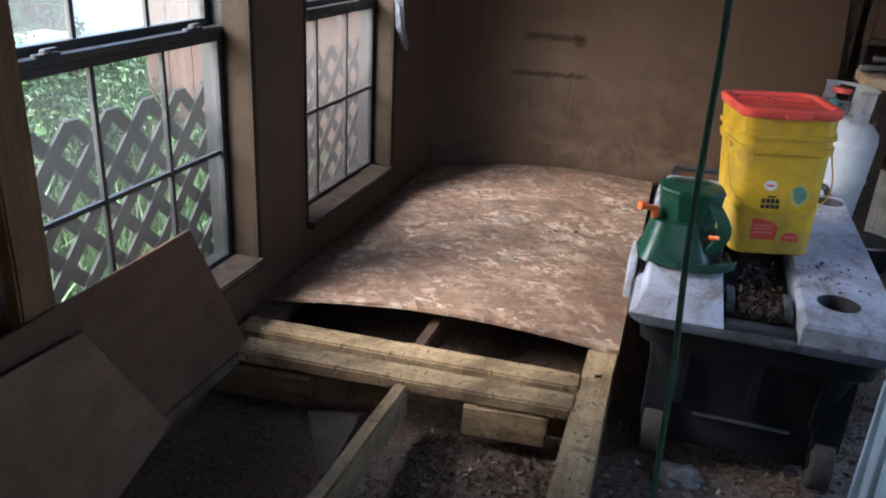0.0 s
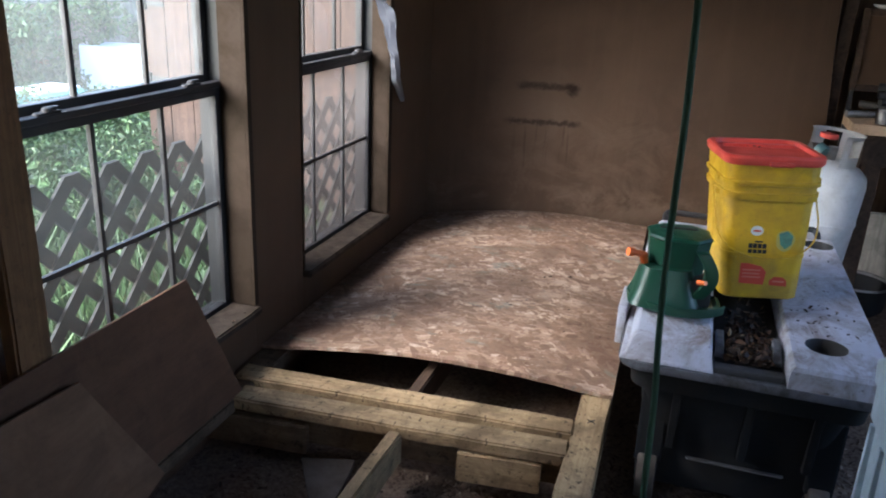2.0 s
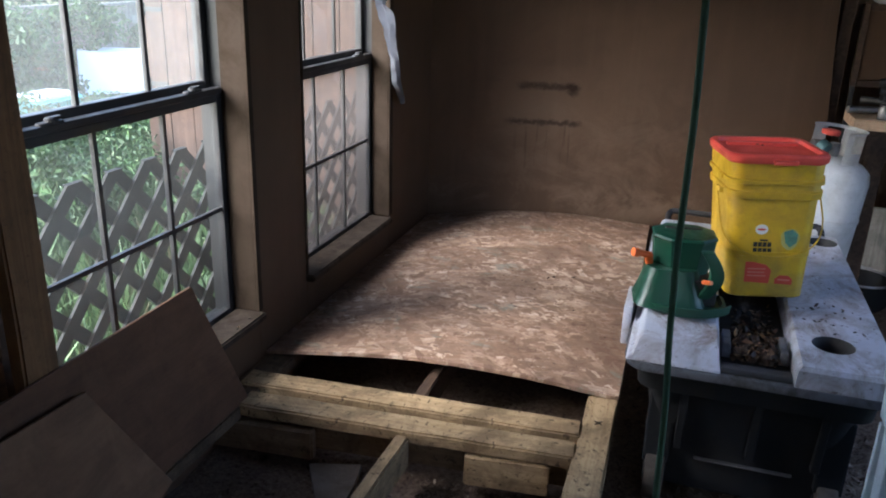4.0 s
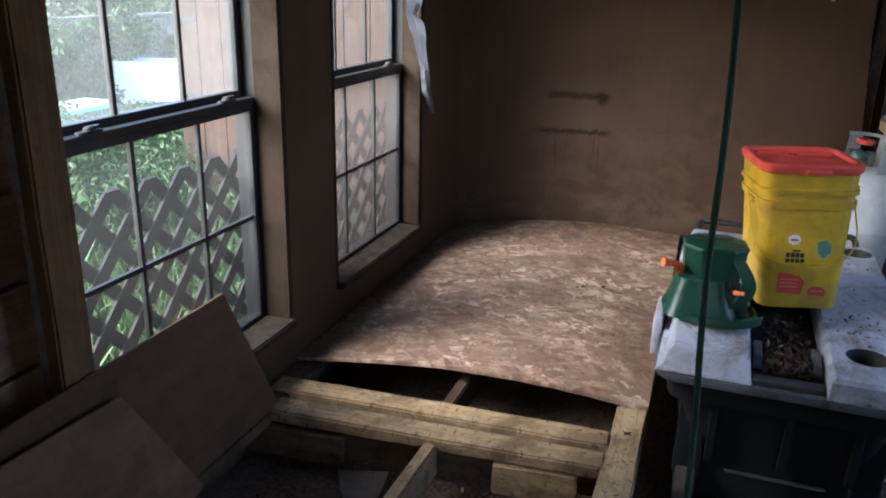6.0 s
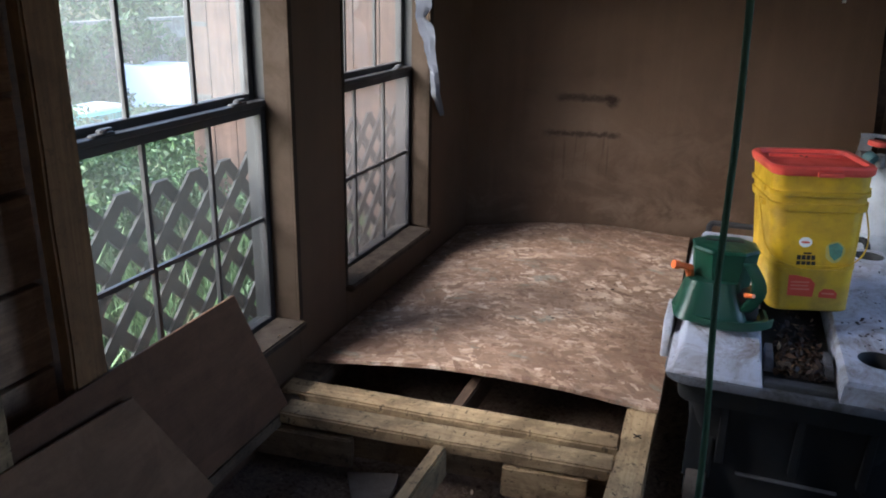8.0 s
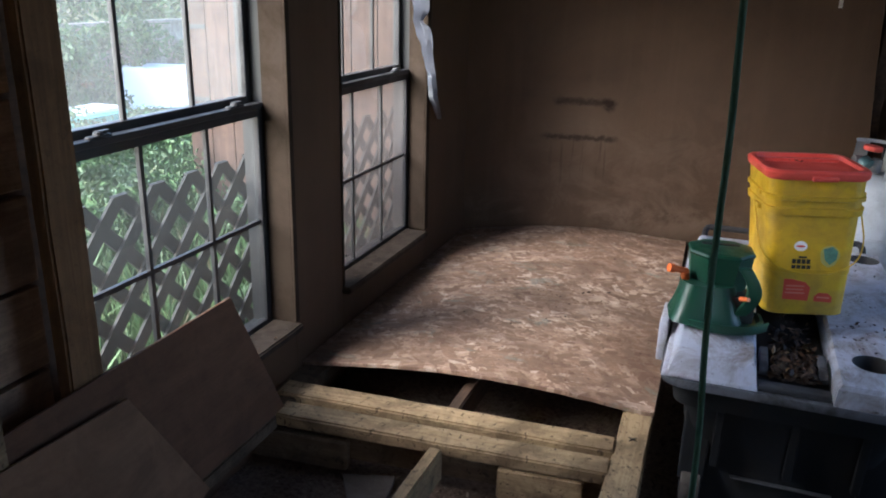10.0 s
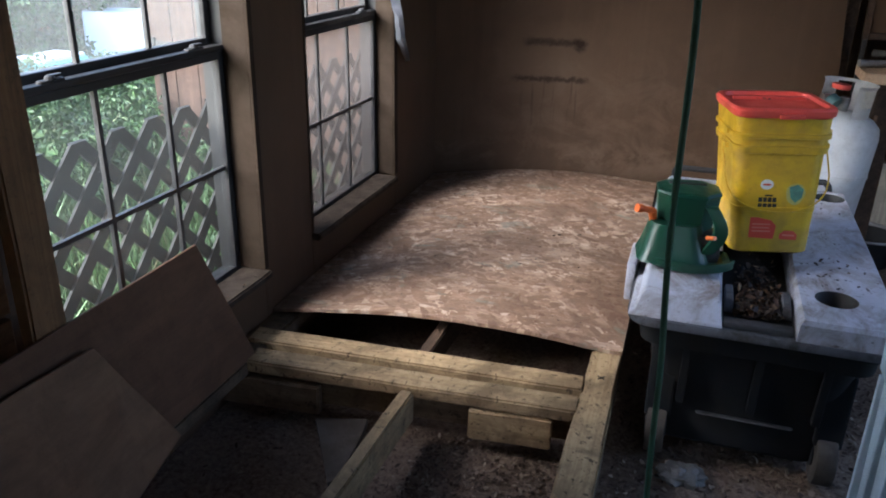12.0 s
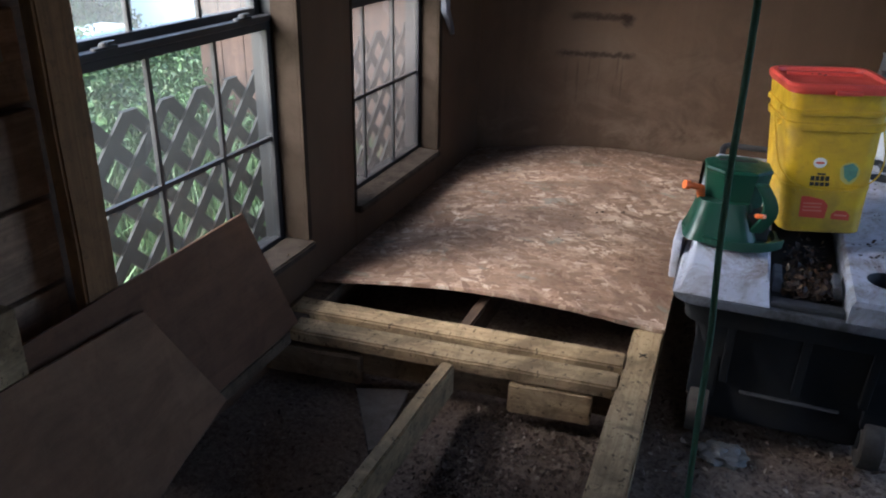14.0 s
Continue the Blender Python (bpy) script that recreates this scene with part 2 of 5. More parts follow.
def stained_wall(name, colour, dark, pale):
    """The same paint with two ragged rust-brown lines where a shelf once hung, and drips below them."""
    m = wall_paint(name, colour, dark, pale)
    nt = m.node_tree
    b = nt.nodes["Principled BSDF"]
    base = b.inputs["Base Color"].links[0].from_socket
    v = coords(nt)
    sep = nt.nodes.new("ShaderNodeSeparateXYZ")
    nt.links.new(v, sep.inputs[0])

    def calc(op, a, c):
        n = nt.nodes.new("ShaderNodeMath")
        n.operation = op
        for sock, val in zip(n.inputs, (a, c)):
            if isinstance(val, (int, float)):
                sock.default_value = val
            else:
                nt.links.new(val, sock)
        return n.outputs[0]

    def band(sock, lo, hi, soft):
        up = node(nt, "ShaderNodeMapRange", From_Min=lo - soft, From_Max=lo + soft)
        dn = node(nt, "ShaderNodeMapRange", From_Min=hi + soft, From_Max=hi - soft)
        nt.links.new(sock, up.inputs[0])
        nt.links.new(sock, dn.inputs[0])
        return calc('MULTIPLY', up.outputs[0], dn.outputs[0])

    wob = calc('MULTIPLY', calc('SUBTRACT', noisy(nt, v, 22, 5, 0.7), 0.5), 0.05)
    z = calc('ADD', sep.outputs[2], wob)
    x = calc('ADD', sep.outputs[0], wob)
    grit = ramp(nt, noisy(nt, v, 60, 5, 0.75), [(0.34, grey(0.55)), (0.50, grey(1))])
    marks = calc('ADD', calc('MULTIPLY', band(z, 0.824, 0.852, 0.009), band(x, 0.42, 0.69, 0.02)), calc('MULTIPLY', band(z, 0.657, 0.680, 0.007), band(x, 0.37, 0.71, 0.02)))
    marks = calc('ADD', marks, calc('MULTIPLY', band(z, 0.800, 0.85, 0.01), band(x, 0.645, 0.69, 0.012)))
    marks = calc('MULTIPLY', marks, grit)
    drips = ramp(nt, noisy(nt, coords(nt, (40, 1, 2.2)), 1.0, 3, 0.5), [(0.56, grey(0)), (0.66, grey(1))])
    d1 = calc('MULTIPLY', calc('MULTIPLY', band(z, 0.47, 0.66, 0.05), band(x, 0.40, 0.72, 0.05)), drips)
    # Pale stain round the marks, lifted further to stand in for wall light.
    lit_halo = calc('MULTIPLY', band(z, 0.60, 0.85, 0.10), band(x, 0.36, 0.72, 0.12))
    blotch = ramp(nt, noisy(nt, coords(nt, (1, 1, 1.3)), 4.5, 8, 0.72, 0.6), [(0.46, grey(0)), (0.62, grey(1))])
    tide = calc('MULTIPLY', band(z, 0.24, 0.36, 0.04), blotch)
    base = mix(nt, calc('MULTIPLY', tide, 0.5), base, (0.19, 0.135, 0.092))
    wear = calc('MULTIPLY', calc('MULTIPLY', band(z, 0.30, 0.80, 0.15), band(x, 0.25, 1.35, 0.2)), blotch)
    base = mix(nt, calc('MULTIPLY', wear, 0.28), base, (0.20, 0.14, 0.095))
    c = mix(nt, calc('MULTIPLY', lit_halo, 0.36), base, (0.22, 0.15, 0.10))
    c = mix(nt, calc('MULTIPLY', d1, 0.62), c, (0.05, 0.028, 0.017))
    c = mix(nt, calc('MULTIPLY', marks, 0.80), c, (0.034, 0.017, 0.010))
    nt.links.new(c, b.inputs["Base Color"])
    return m


# Same paint as the end wall, coloured darker for the window wall's shade.
BROWN_SHADED = wall_paint("shade-darkened brown wall paint", (0.098, 0.057, 0.032), (0.052, 0.030, 0.017), (0.155, 0.10, 0.063))
STAINED = stained_wall("stained shade-darkened brown wall paint", (0.112, 0.067, 0.040), (0.056, 0.033, 0.019), (0.20, 0.138, 0.09))
# Wall brown lowered again; the reveals' shade is put into this colour.
TRIM_SHADED = painted("dusty shade-darkened trim paint", (0.036, 0.024, 0.015), (0.019, 0.012, 0.008), 0.85, 9, 0.5, spec=0.15)
OSB = strand_board("weathered strand board")
PINE = timber("yellow pine stud", (0.47, 0.335, 0.185), (0.28, 0.183, 0.096), 0, 1.0, 0.9)
PINE_Y = timber("yellow pine joist", (0.47, 0.335, 0.185), (0.28, 0.183, 0.096), 1, 1.0, 0.9)
# Soiled joist pine, lowered in colour because less light reaches the middle joist.
DIMPINE_Y = timber("soiled pine joist toned down for low light", (0.41, 0.282, 0.15), (0.25, 0.165, 0.086), 1, 1.0, 0.9)
POSTWOOD = timber("stained post", (0.22, 0.118, 0.052), (0.12, 0.062, 0.028), 2, 1.0, 0.3)
DARKPINE = timber("dark pine", (0.25, 0.168, 0.097), (0.135, 0.086, 0.049), 0, 1.0, 0.7)
DARKPINE_Y = timber("dark pine board", (0.17, 0.115, 0.07), (0.09, 0.058, 0.035), 1, 1.0, 0.7)
PLY_PALE = timber("pale plywood face", (0.20, 0.112, 0.064), (0.15, 0.083, 0.047), 1, 0.3, 0.1, 0.8)
PLY = timber("red brown plywood", (0.142, 0.072, 0.040), (0.098, 0.049, 0.027), 1, 0.4, 0.15, 0.8)
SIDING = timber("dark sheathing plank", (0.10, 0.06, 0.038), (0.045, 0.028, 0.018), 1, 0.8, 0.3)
# Enclosing boards, made lighter than the sheathing to bounce more light indoors.
SHELL = timber("brown boarding lightened for bounce", (0.24, 0.16, 0.105), (0.13, 0.085, 0.055), 2, 0.6, 0.2)
BAYPLANK = timber("old brown plank", (0.30, 0.19, 0.12), (0.14, 0.085, 0.052), 1, 0.8, 0.3)
FENCE = timber("red cedar fence board", (0.105, 0.062, 0.045), (0.062, 0.035, 0.025), 2, 0.6, 0.3)
GREYFENCE = timber("silvered fence board", (0.30, 0.28, 0.24), (0.16, 0.15, 0.13), 2, 0.6, 0.2)
BENCHWOOD = timber("bench board", (0.64, 0.45, 0.29), (0.42, 0.27, 0.165), 0, 0.8, 0.3)
DIRT = earth("dry brown dirt", (0.092, 0.060, 0.043), (0.19, 0.127, 0.090), (0.29, 0.207, 0.152))
GRASSGROUND = earth("mossy ground", (0.05, 0.06, 0.025), (0.08, 0.10, 0.035), (0.14, 0.12, 0.06))
CHIPS = pieces("mulch chips", [(0.0, (0.055, 0.036, 0.025)), (0.5, (0.13, 0.085, 0.062)), (0.8, (0.23, 0.165, 0.12)), (1.0, (0.42, 0.33, 0.25))])
LEAFLITTER = pieces("dead leaves", [(0.0, (0.014, 0.010, 0.008)), (0.6, (0.045, 0.025, 0.015)), (0.92, (0.11, 0.06, 0.035)), (1.0, (0.34, 0.23, 0.13))], 0.6)
BLACKVINYL = painted("black window frame", (0.018, 0.018, 0.02), (0.05, 0.045, 0.04), 0.45, 8, 0.4)
GLASS = glass("dusty glass", 0.045)
GLASSLOW = glass("dirtier glass", 0.010)
GLASSFILM = glass("filmy glass", 0.27, (0.085, 0.076, 0.070))
GLASSCLEAR = glass("cleaner glass", 0.014)
GREYTOTE = painted("charcoal plastic", (0.014, 0.015, 0.017), (0.03, 0.026, 0.021), 0.7, 7, 0.5, spec=0.10)
LIDRIM = painted("dark grey lid rim", (0.05, 0.052, 0.058), (0.035, 0.031, 0.027), 0.6, 9, 0.6, 0.1, 40, spec=0.25)
LIDFLANGE = painted("grimy pale lid edge", (0.125, 0.128, 0.145), (0.035, 0.03, 0.024), 0.6, 11, 0.9, 0.15, 26, spec=0.3)
LIDPLASTIC = dirty_lid("pale grey lid plastic")
YELLOW = painted("yellow plastic", (0.57, 0.35, 0.010), (0.26, 0.155, 0.03), 0.42, 7, 0.6, 0.06, 45)
REDLID = painted("coral red plastic", (0.72, 0.085, 0.06), (0.35, 0.06, 0.04), 0.42, 6, 0.35, 0.04, 60)
GREENPLASTIC = painted("dark green plastic", (0.006, 0.052, 0.028), (0.015, 0.045, 0.03), 0.46, 6, 0.4, 0.04, 60)
ORANGE = painted("orange plastic", (0.85, 0.17, 0.03), (0.5, 0.1, 0.03), 0.4, 9, 0.2, 0.03)
CORD = painted("green cord sheath", (0.036, 0.105, 0.062), (0.03, 0.045, 0.03), 0.75, 20, 0.3, 0.05)
TANKWHITE = painted("chalky white enamel", (0.66, 0.655, 0.64), (0.26, 0.235, 0.21), 0.45, 6, 0.4, 0.05, 50)
STEEL = painted("dull steel", (0.30, 0.30, 0.31), (0.14, 0.11, 0.09), 0.45, 12, 0.5, 0.1, 60, 0.8)
# Real dust on the sills; the base is also darkened for blocked daylight.
SILLDUST_SHADED = painted("dusty shade-darkened sill paint", (0.058, 0.042, 0.030), (0.022, 0.015, 0.010), 0.9, 16, 0.8, 0.3, spec=0.15)
BLACK = painted("black rubber", (0.02, 0.02, 0.021), (0.05, 0.04, 0.035), 0.6, 10, 0.4)
RAGCLOTH = thin_cloth("thin white cloth", (0.31, 0.32, 0.35))
WHITECLOTH = painted("white cloth", (0.86, 0.87, 0.88), (0.7, 0.69, 0.67), 0.9, 8, 0.2, 0.1)
LATTICE = timber("weathered lattice strip", (0.022, 0.022, 0.020), (0.012, 0.012, 0.011), 2, 0.6, 0.2)
MUDDY = painted("mud-caked rubber", (0.062, 0.049, 0.038), (0.035, 0.027, 0.020), 0.9, 16, 0.7, 0.5, 70)
DIRTYFILM = painted("dirty pale plastic film", (0.14, 0.132, 0.128), (0.07, 0.062, 0.048), 0.5, 18, 0.8, 0.3, 60)
CONCRETE = painted("pale concrete", (0.11, 0.086, 0.07), (0.055, 0.04, 0.03), 0.9, 10, 0.6, 0.5, 80)
EMBLEM = painted("faded pale print", (0.46, 0.40, 0.12), (0.36, 0.30, 0.07), 0.5, 30, 0.5, 0.02)
WHITE = painted("white print", (0.75, 0.74, 0.72), (0.5, 0.45, 0.4), 0.5, 12, 0.2, 0.02)
PINKPRINT = painted("faded pink print", (0.68, 0.20, 0.14), (0.5, 0.1, 0.06), 0.5, 20, 0.3, 0.02)
REDPRINT = painted("red print", (0.62, 0.06, 0.03), (0.4, 0.06, 0.03), 0.45, 12, 0.25, 0.02)
GREENPRINT = painted("green print", (0.10, 0.24, 0.16), (0.05, 0.10, 0.08), 0.45, 30, 0.6, 0.02)
INK = painted("black print", (0.015, 0.013, 0.01), (0.03, 0.02, 0.01), 0.5, 20, 0.2, 0.02)
TEAL = painted("teal plastic", (0.10, 0.38, 0.36), (0.08, 0.2, 0.2), 0.5, 6, 0.3)
DULLTEAL = painted("faded teal plastic", (0.06, 0.13, 0.13), (0.05, 0.08, 0.08), 0.5, 9, 0.4)
PALEBLUE = painted("pale blue white plastic", (0.52, 0.60, 0.66), (0.3, 0.33, 0.34), 0.45, 5, 0.4, 0.05)
LEAVES = leafy("green leaves", [(0.0, (0.022, 0.048, 0.014)), (0.45, (0.040, 0.090, 0.025)), (0.8, (0.060, 0.126, 0.036)), (1.0, (0.11, 0.165, 0.062))])
GRASS = leafy("grass blades", [(0.0, (0.026, 0.058, 0.016)), (0.5, (0.045, 0.097, 0.026)), (0.9, (0.070, 0.132, 0.038)), (1.0, (0.14, 0.12, 0.06))])


# ---- building helpers ----
def box(bm, lo, hi, m=None):
    c = [(a + b) / 2 for a, b in zip(lo, hi)]
    s = [max(b - a, 1e-4) for a, b in zip(lo, hi)]
    g = bmesh.ops.create_cube(bm, size=1.0, matrix=Matrix.Translation(c) @ Matrix.Diagonal((*s, 1)))
    if m is not None:
        bmesh.ops.transform(bm, matrix=m, verts=g["verts"])
    return g["verts"]


def tube(bm, a, b, r1, r2=None, seg=12):
    a, b = Vector(a), Vector(b)
    d = b - a
    m = Matrix.Translation((a + b) / 2) @ d.to_track_quat("Z", "Y").to_matrix().to_4x4()
    return bmesh.ops.create_cone(bm, cap_ends=True, segments=seg, radius1=r1, radius2=r1 if r2 is None else r2, depth=d.length, matrix=m)["verts"]


def loft(bm, loops, cap=(True, True)):
    """Skin over closed loops of points, each with the same count."""
    rings = [[bm.verts.new(p) for p in lp] for lp in loops]
    n = len(rings[0])
    for a, b in zip(rings, rings[1:]):
        for i in range(n):
            bm.faces.new((a[i], a[(i + 1) % n], b[(i + 1) % n], b[i]))
    if cap[0]:
        bm.faces.new(rings[0][::-1])
    if cap[1]:
        bm.faces.new(rings[-1])
    return rings


def rounded(cx, cy, z, w, d, r, n=5, yaw=0.0):
    """A loop round a rectangle with rounded corners, at height z."""
    out = []
    for sx, sy, a0 in ((1, 1, 0), (-1, 1, 90), (-1, -1, 180), (1, -1, 270)):
        for k in range(n + 1):
            a = radians(a0 + 90 * k / n)
            x = sx * (w / 2 - r) + r * math.cos(a)
            y = sy * (d / 2 - r) + r * math.sin(a)
            out.append((cx + x * math.cos(yaw) - y * math.sin(yaw), cy + x * math.sin(yaw) + y * math.cos(yaw), z))
    return out


def part(name, bm, material, parent=None, label="", bevel=0.0, smooth=False):
    bmesh.ops.recalc_face_normals(bm, faces=bm.faces[:])
    if bevel:
        bmesh.ops.bevel(bm, geom=[e for e in bm.edges if len(e.link_faces) == 2 and e.calc_face_angle() > 0.6], offset=bevel, segments=2, profile=0.6, affect='EDGES', clamp_overlap=True)
    me = bpy.data.meshes.new(name)
    bm.to_mesh(me)
    bm.free()
    if smooth:
        for p in me.polygons:
            p.use_smooth = True
        me.set_sharp_from_angle(angle=radians(35))
    me.materials.append(material)
    ob = new(name, me)
    ob.parent = parent
    if label:
        ob["label"] = label
    return ob


def boxes(name, material, spans, parent=None, label="", bevel=0.0):
    bm = bmesh.new()
    for lo, hi in spans:
        box(bm, lo, hi)
    return part(name, bm, material, parent, label, bevel)


def rough_timber(name, lo, hi, material, parent=None, axis=0, wob=0.002, m=None, cuts=8, label="", seed=1):
    """A sawn length with slightly uneven, worn edges; built at the origin of its own box."""
    bm = bmesh.new()
    c = Vector([(a + b) / 2 for a, b in zip(lo, hi)])
    box(bm, Vector(lo) - c, Vector(hi) - c)
    long = [e for e in bm.edges if abs((e.verts[0].co - e.verts[1].co)[axis]) > 1e-4]
    bmesh.ops.subdivide_edges(bm, edges=long, cuts=cuts, use_grid_fill=True)
    bmesh.ops.bevel(bm, geom=[e for e in bm.edges if len(e.link_faces) == 2 and e.calc_face_angle() > 0.6], offset=0.005, segments=2, affect='EDGES', clamp_overlap=True)
    for v in bm.verts:
        d = noise.noise_vector(v.co * 9 + Vector((seed * 3.1, 0, 0))) * wob
        v.co += d
    ob = part(name, bm, material, parent, label, 0, True)
    ob.matrix_basis = (m or Matrix()) @ Matrix.Translation(c)
    return ob


# ---- the shell ----
BACK_A = math.atan2(0.18, 1.0)
T_BACK = Matrix.Translation((0, 4.30, 0)) @ Matrix.Rotation(BACK_A, 4, 'Z')


def ground_mesh(name, x0, x1, y0, y1, nx, ny, height, material):
    xs, ys = np.linspace(x0, x1, nx), np.linspace(y0, y1, ny)
    vs = [(x, y, height(x, y)) for y in ys for x in xs]
    fs = [(j * nx + i, j * nx + i + 1, (j + 1) * nx + i + 1, (j + 1) * nx + i) for j in range(ny - 1) for i in range(nx - 1)]
    me = bpy.data.meshes.new(name)
    me.from_pydata(vs, [], fs)
    me.polygons.foreach_set("use_smooth", [True] * len(fs))
    me.materials.append(material)
    return new(name, me)


def dirt_height(x, y):
    h = 0.035 * noise.noise(Vector((x * 2.3, y * 2.3, 0.3))) + 0.014 * noise.noise(Vector((x * 9, y * 9, 1.7))) + 0.006 * noise.noise(Vector((x * 28, y * 28, 4.2)))
    return -0.01 + h


dirt = tagged(ground_mesh("floor_dirt", -0.02, 2.75, -0.9, 5.4, 200, 330, dirt_height, DIRT), "bare brown dirt floor littered with mulch", "ground", kind="structure")
yard = tagged(ground_mesh("ground", -60, 0.0, -40, 50, 90, 90, lambda x, y: -0.06 if x > -1 else -0.06 + 0.05 * noise.noise(Vector((x * 0.7, y * 0.7, 0))), GRASSGROUND), "weedy green yard ground outside the windows", "ground", kind="structure")
far = tagged(boxes("ground_far", GRASSGROUND, [((0.0, -400, -0.5), (400, 400, -0.12)), ((-400, -400, -0.5), (0, 400, -0.2))]), "wide flat ground round the building", "ground", kind="structure")

W1, W2 = (1.90, 2.68), (3.00, 3.775)
WZ0, WZ1 = 0.30, 1.70
CEIL = 2.45
wall_w = tagged(boxes("wall_west", BROWN_SHADED, [
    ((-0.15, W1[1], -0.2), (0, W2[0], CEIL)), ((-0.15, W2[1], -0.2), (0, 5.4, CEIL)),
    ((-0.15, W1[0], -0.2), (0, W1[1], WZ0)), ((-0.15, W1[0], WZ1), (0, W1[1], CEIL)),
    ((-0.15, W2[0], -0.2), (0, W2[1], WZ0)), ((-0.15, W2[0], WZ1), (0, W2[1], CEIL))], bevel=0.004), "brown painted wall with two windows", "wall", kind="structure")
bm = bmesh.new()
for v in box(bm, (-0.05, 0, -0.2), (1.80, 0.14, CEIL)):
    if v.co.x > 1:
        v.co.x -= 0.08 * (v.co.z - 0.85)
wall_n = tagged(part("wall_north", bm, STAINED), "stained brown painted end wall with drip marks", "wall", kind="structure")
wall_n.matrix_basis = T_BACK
tagged(boxes("wall_back", SHELL, [((-0.15, 5.3, -0.2), (2.72, 5.42, CEIL))]), "dark plank wall behind the workbench", "wall", kind="structure")
# Out of view; its opening is added to let fill light in.
tagged(boxes("wall_south", SHELL, [((-0.15, -0.82, -0.2), (2.05, -0.7, CEIL)), ((2.5, -0.82, -0.2), (2.72, -0.7, CEIL)), ((2.05, -0.82, 2.05), (2.5, -0.7, CEIL))]), "unseen brown plank wall with a gap added for fill light", "wall", kind="structure")
tagged(boxes("wall_east", SHELL, [((2.6, 3.15, -0.2), (2.72, 5.4, CEIL)), ((2.6, -0.7, -0.2), (2.72, 2.25, CEIL)), ((2.6, 2.25, 2.05), (2.72, 3.15, CEIL))]), "dark plank wall with a wide open doorway", "wall", kind="structure")
# Unseen; runs past the west wall as an added eave that cuts high sky.
tagged(boxes("ceiling", SHELL, [((-0.5, -0.9, CEIL), (2.9, 5.5, CEIL + 0.12))]), "unseen wooden ceiling with an eave added over the windows", "ceiling", kind="structure")

# unfinished bay beside the first window: bare studs and the back of the planks
bay = tagged(boxes("wall_bay", SIDING, [((-0.16, -0.82, -0.2), (-0.085, 1.85, CEIL))]), "bare wall bay showing dark horizontal planks", "wall", kind="structure")
for i in range(13):
    z = 0.02 + i * 0.185
    bm = bmesh.new()
    box(bm, (-0.0845, -0.69, z), (-0.060 + 0.004 * math.sin(i * 2.1), 1.811, z + 0.172))
    part("plank", bm, BAYPLANK, bay, bevel=0.004)
rough_timber("post", (0.002, 1.764, -0.05), (0.04, 1.852, CEIL), POSTWOOD, None, 2, 0.0025, cuts=20)
bm = bmesh.new()
box(bm, (-0.0555, 1.15, 1.03), (-0.045, 1.755, 1.20))
tagged(part("board_scrap", bm, GREYFENCE, None, "", 0.002), "pale grey board scrap nailed on the planks", "scrap")
tagged(bpy.data.objects["post"], "brown stained wooden stud beside the window", "post", kind="structure")
rough_timber("jamb", (-0.140, 1.852, WZ0), (-0.080, 1.899, CEIL), POSTWOOD, None, 2, 0.001, cuts=6)
tagged(bpy.data.objects["jamb"], "dark wooden window jamb", "trim", kind="structure")


# ---- windows ----
def window(name, y0, y1, label, low_glass, high_glass):
    w = tagged(new(name), label, "window", kind="structure")
    ya, yb = y0 + 0.012, y1 - 0.012
    zm = 1.0
    boxes("window_frame", BLACKVINYL, [((-0.147, y0 + 0.001, WZ0 + 0.002), (-0.075, ya, WZ1)), ((-0.147, yb, WZ0 + 0.002), (-0.075, y1 - 0.001, WZ1)), ((-0.147, ya, WZ1 - 0.014), (-0.075, yb, WZ1)), ((-0.147, ya, WZ0 + 0.002), (-0.075, yb, WZ0 + 0.016))], w)
    for nm, x0, x1, za, zb, g in (("lower_sash", -0.104, -0.078, WZ0 + 0.016, zm - 0.012, low_glass), ("upper_sash", -0.140, -0.112, zm - 0.02, WZ1 - 0.014, high_glass)):
        t = 0.024
        top = 0.022
        s = boxes(nm, BLACKVINYL, [((x0, ya, za), (x1, ya + t, zb)), ((x0, yb - t, za), (x1, yb, zb)), ((x0, ya + t, zb - top), (x1, yb - t, zb)), ((x0, ya + t, za), (x1, yb - t, za + (0.02 if nm == "lower_sash" else 0.044)))], w, bevel=0.003)
        xm = (x0 + x1) / 2
        for k in (1, 2):
            ym = ya + (yb - ya) * k / 3
            boxes("muntin", BLACKVINYL, [((xm - 0.006, ym - 0.006, za + 0.01), (xm + 0.006, ym + 0.006, zb - 0.01))], s)
        zc = (za + zb) / 2
        boxes("muntin", BLACKVINYL, [((xm - 0.0055, ya + 0.01, zc - 0.006), (xm + 0.0055, yb - 0.01, zc + 0.006))], s)
        p = boxes("pane", g, [((xm - 0.0015, ya + t - 0.004, za + 0.015), (xm + 0.0015, yb - t + 0.004, zb - 0.02))], s)
        p.visible_shadow = False
    rail = boxes("meeting_rail", BLACKVINYL, [((-0.1035, ya, zm - 0.0118), (-0.074, yb, zm + 0.006))], w, "worn black meeting rail", 0.004)
    for f in (0.17, 0.84):
        yc = ya + (yb - ya) * f
        bm = bmesh.new()
        loft(bm, [rounded(-0.086, yc, zm + 0.006, 0.022, 0.075, 0.010), rounded(-0.086, yc, zm + 0.011, 0.020, 0.068, 0.009)])
        tube(bm, (-0.086, yc, zm + 0.010), (-0.086, yc, zm + 0.018), 0.013, 0.010)
        box(bm, (-0.092, yc - 0.005, zm + 0.013), (-0.080, yc + 0.030, zm + 0.020))
        part("sash_lock", bm, BLACK, rail, "small dark sash lock", 0.001)
    return w


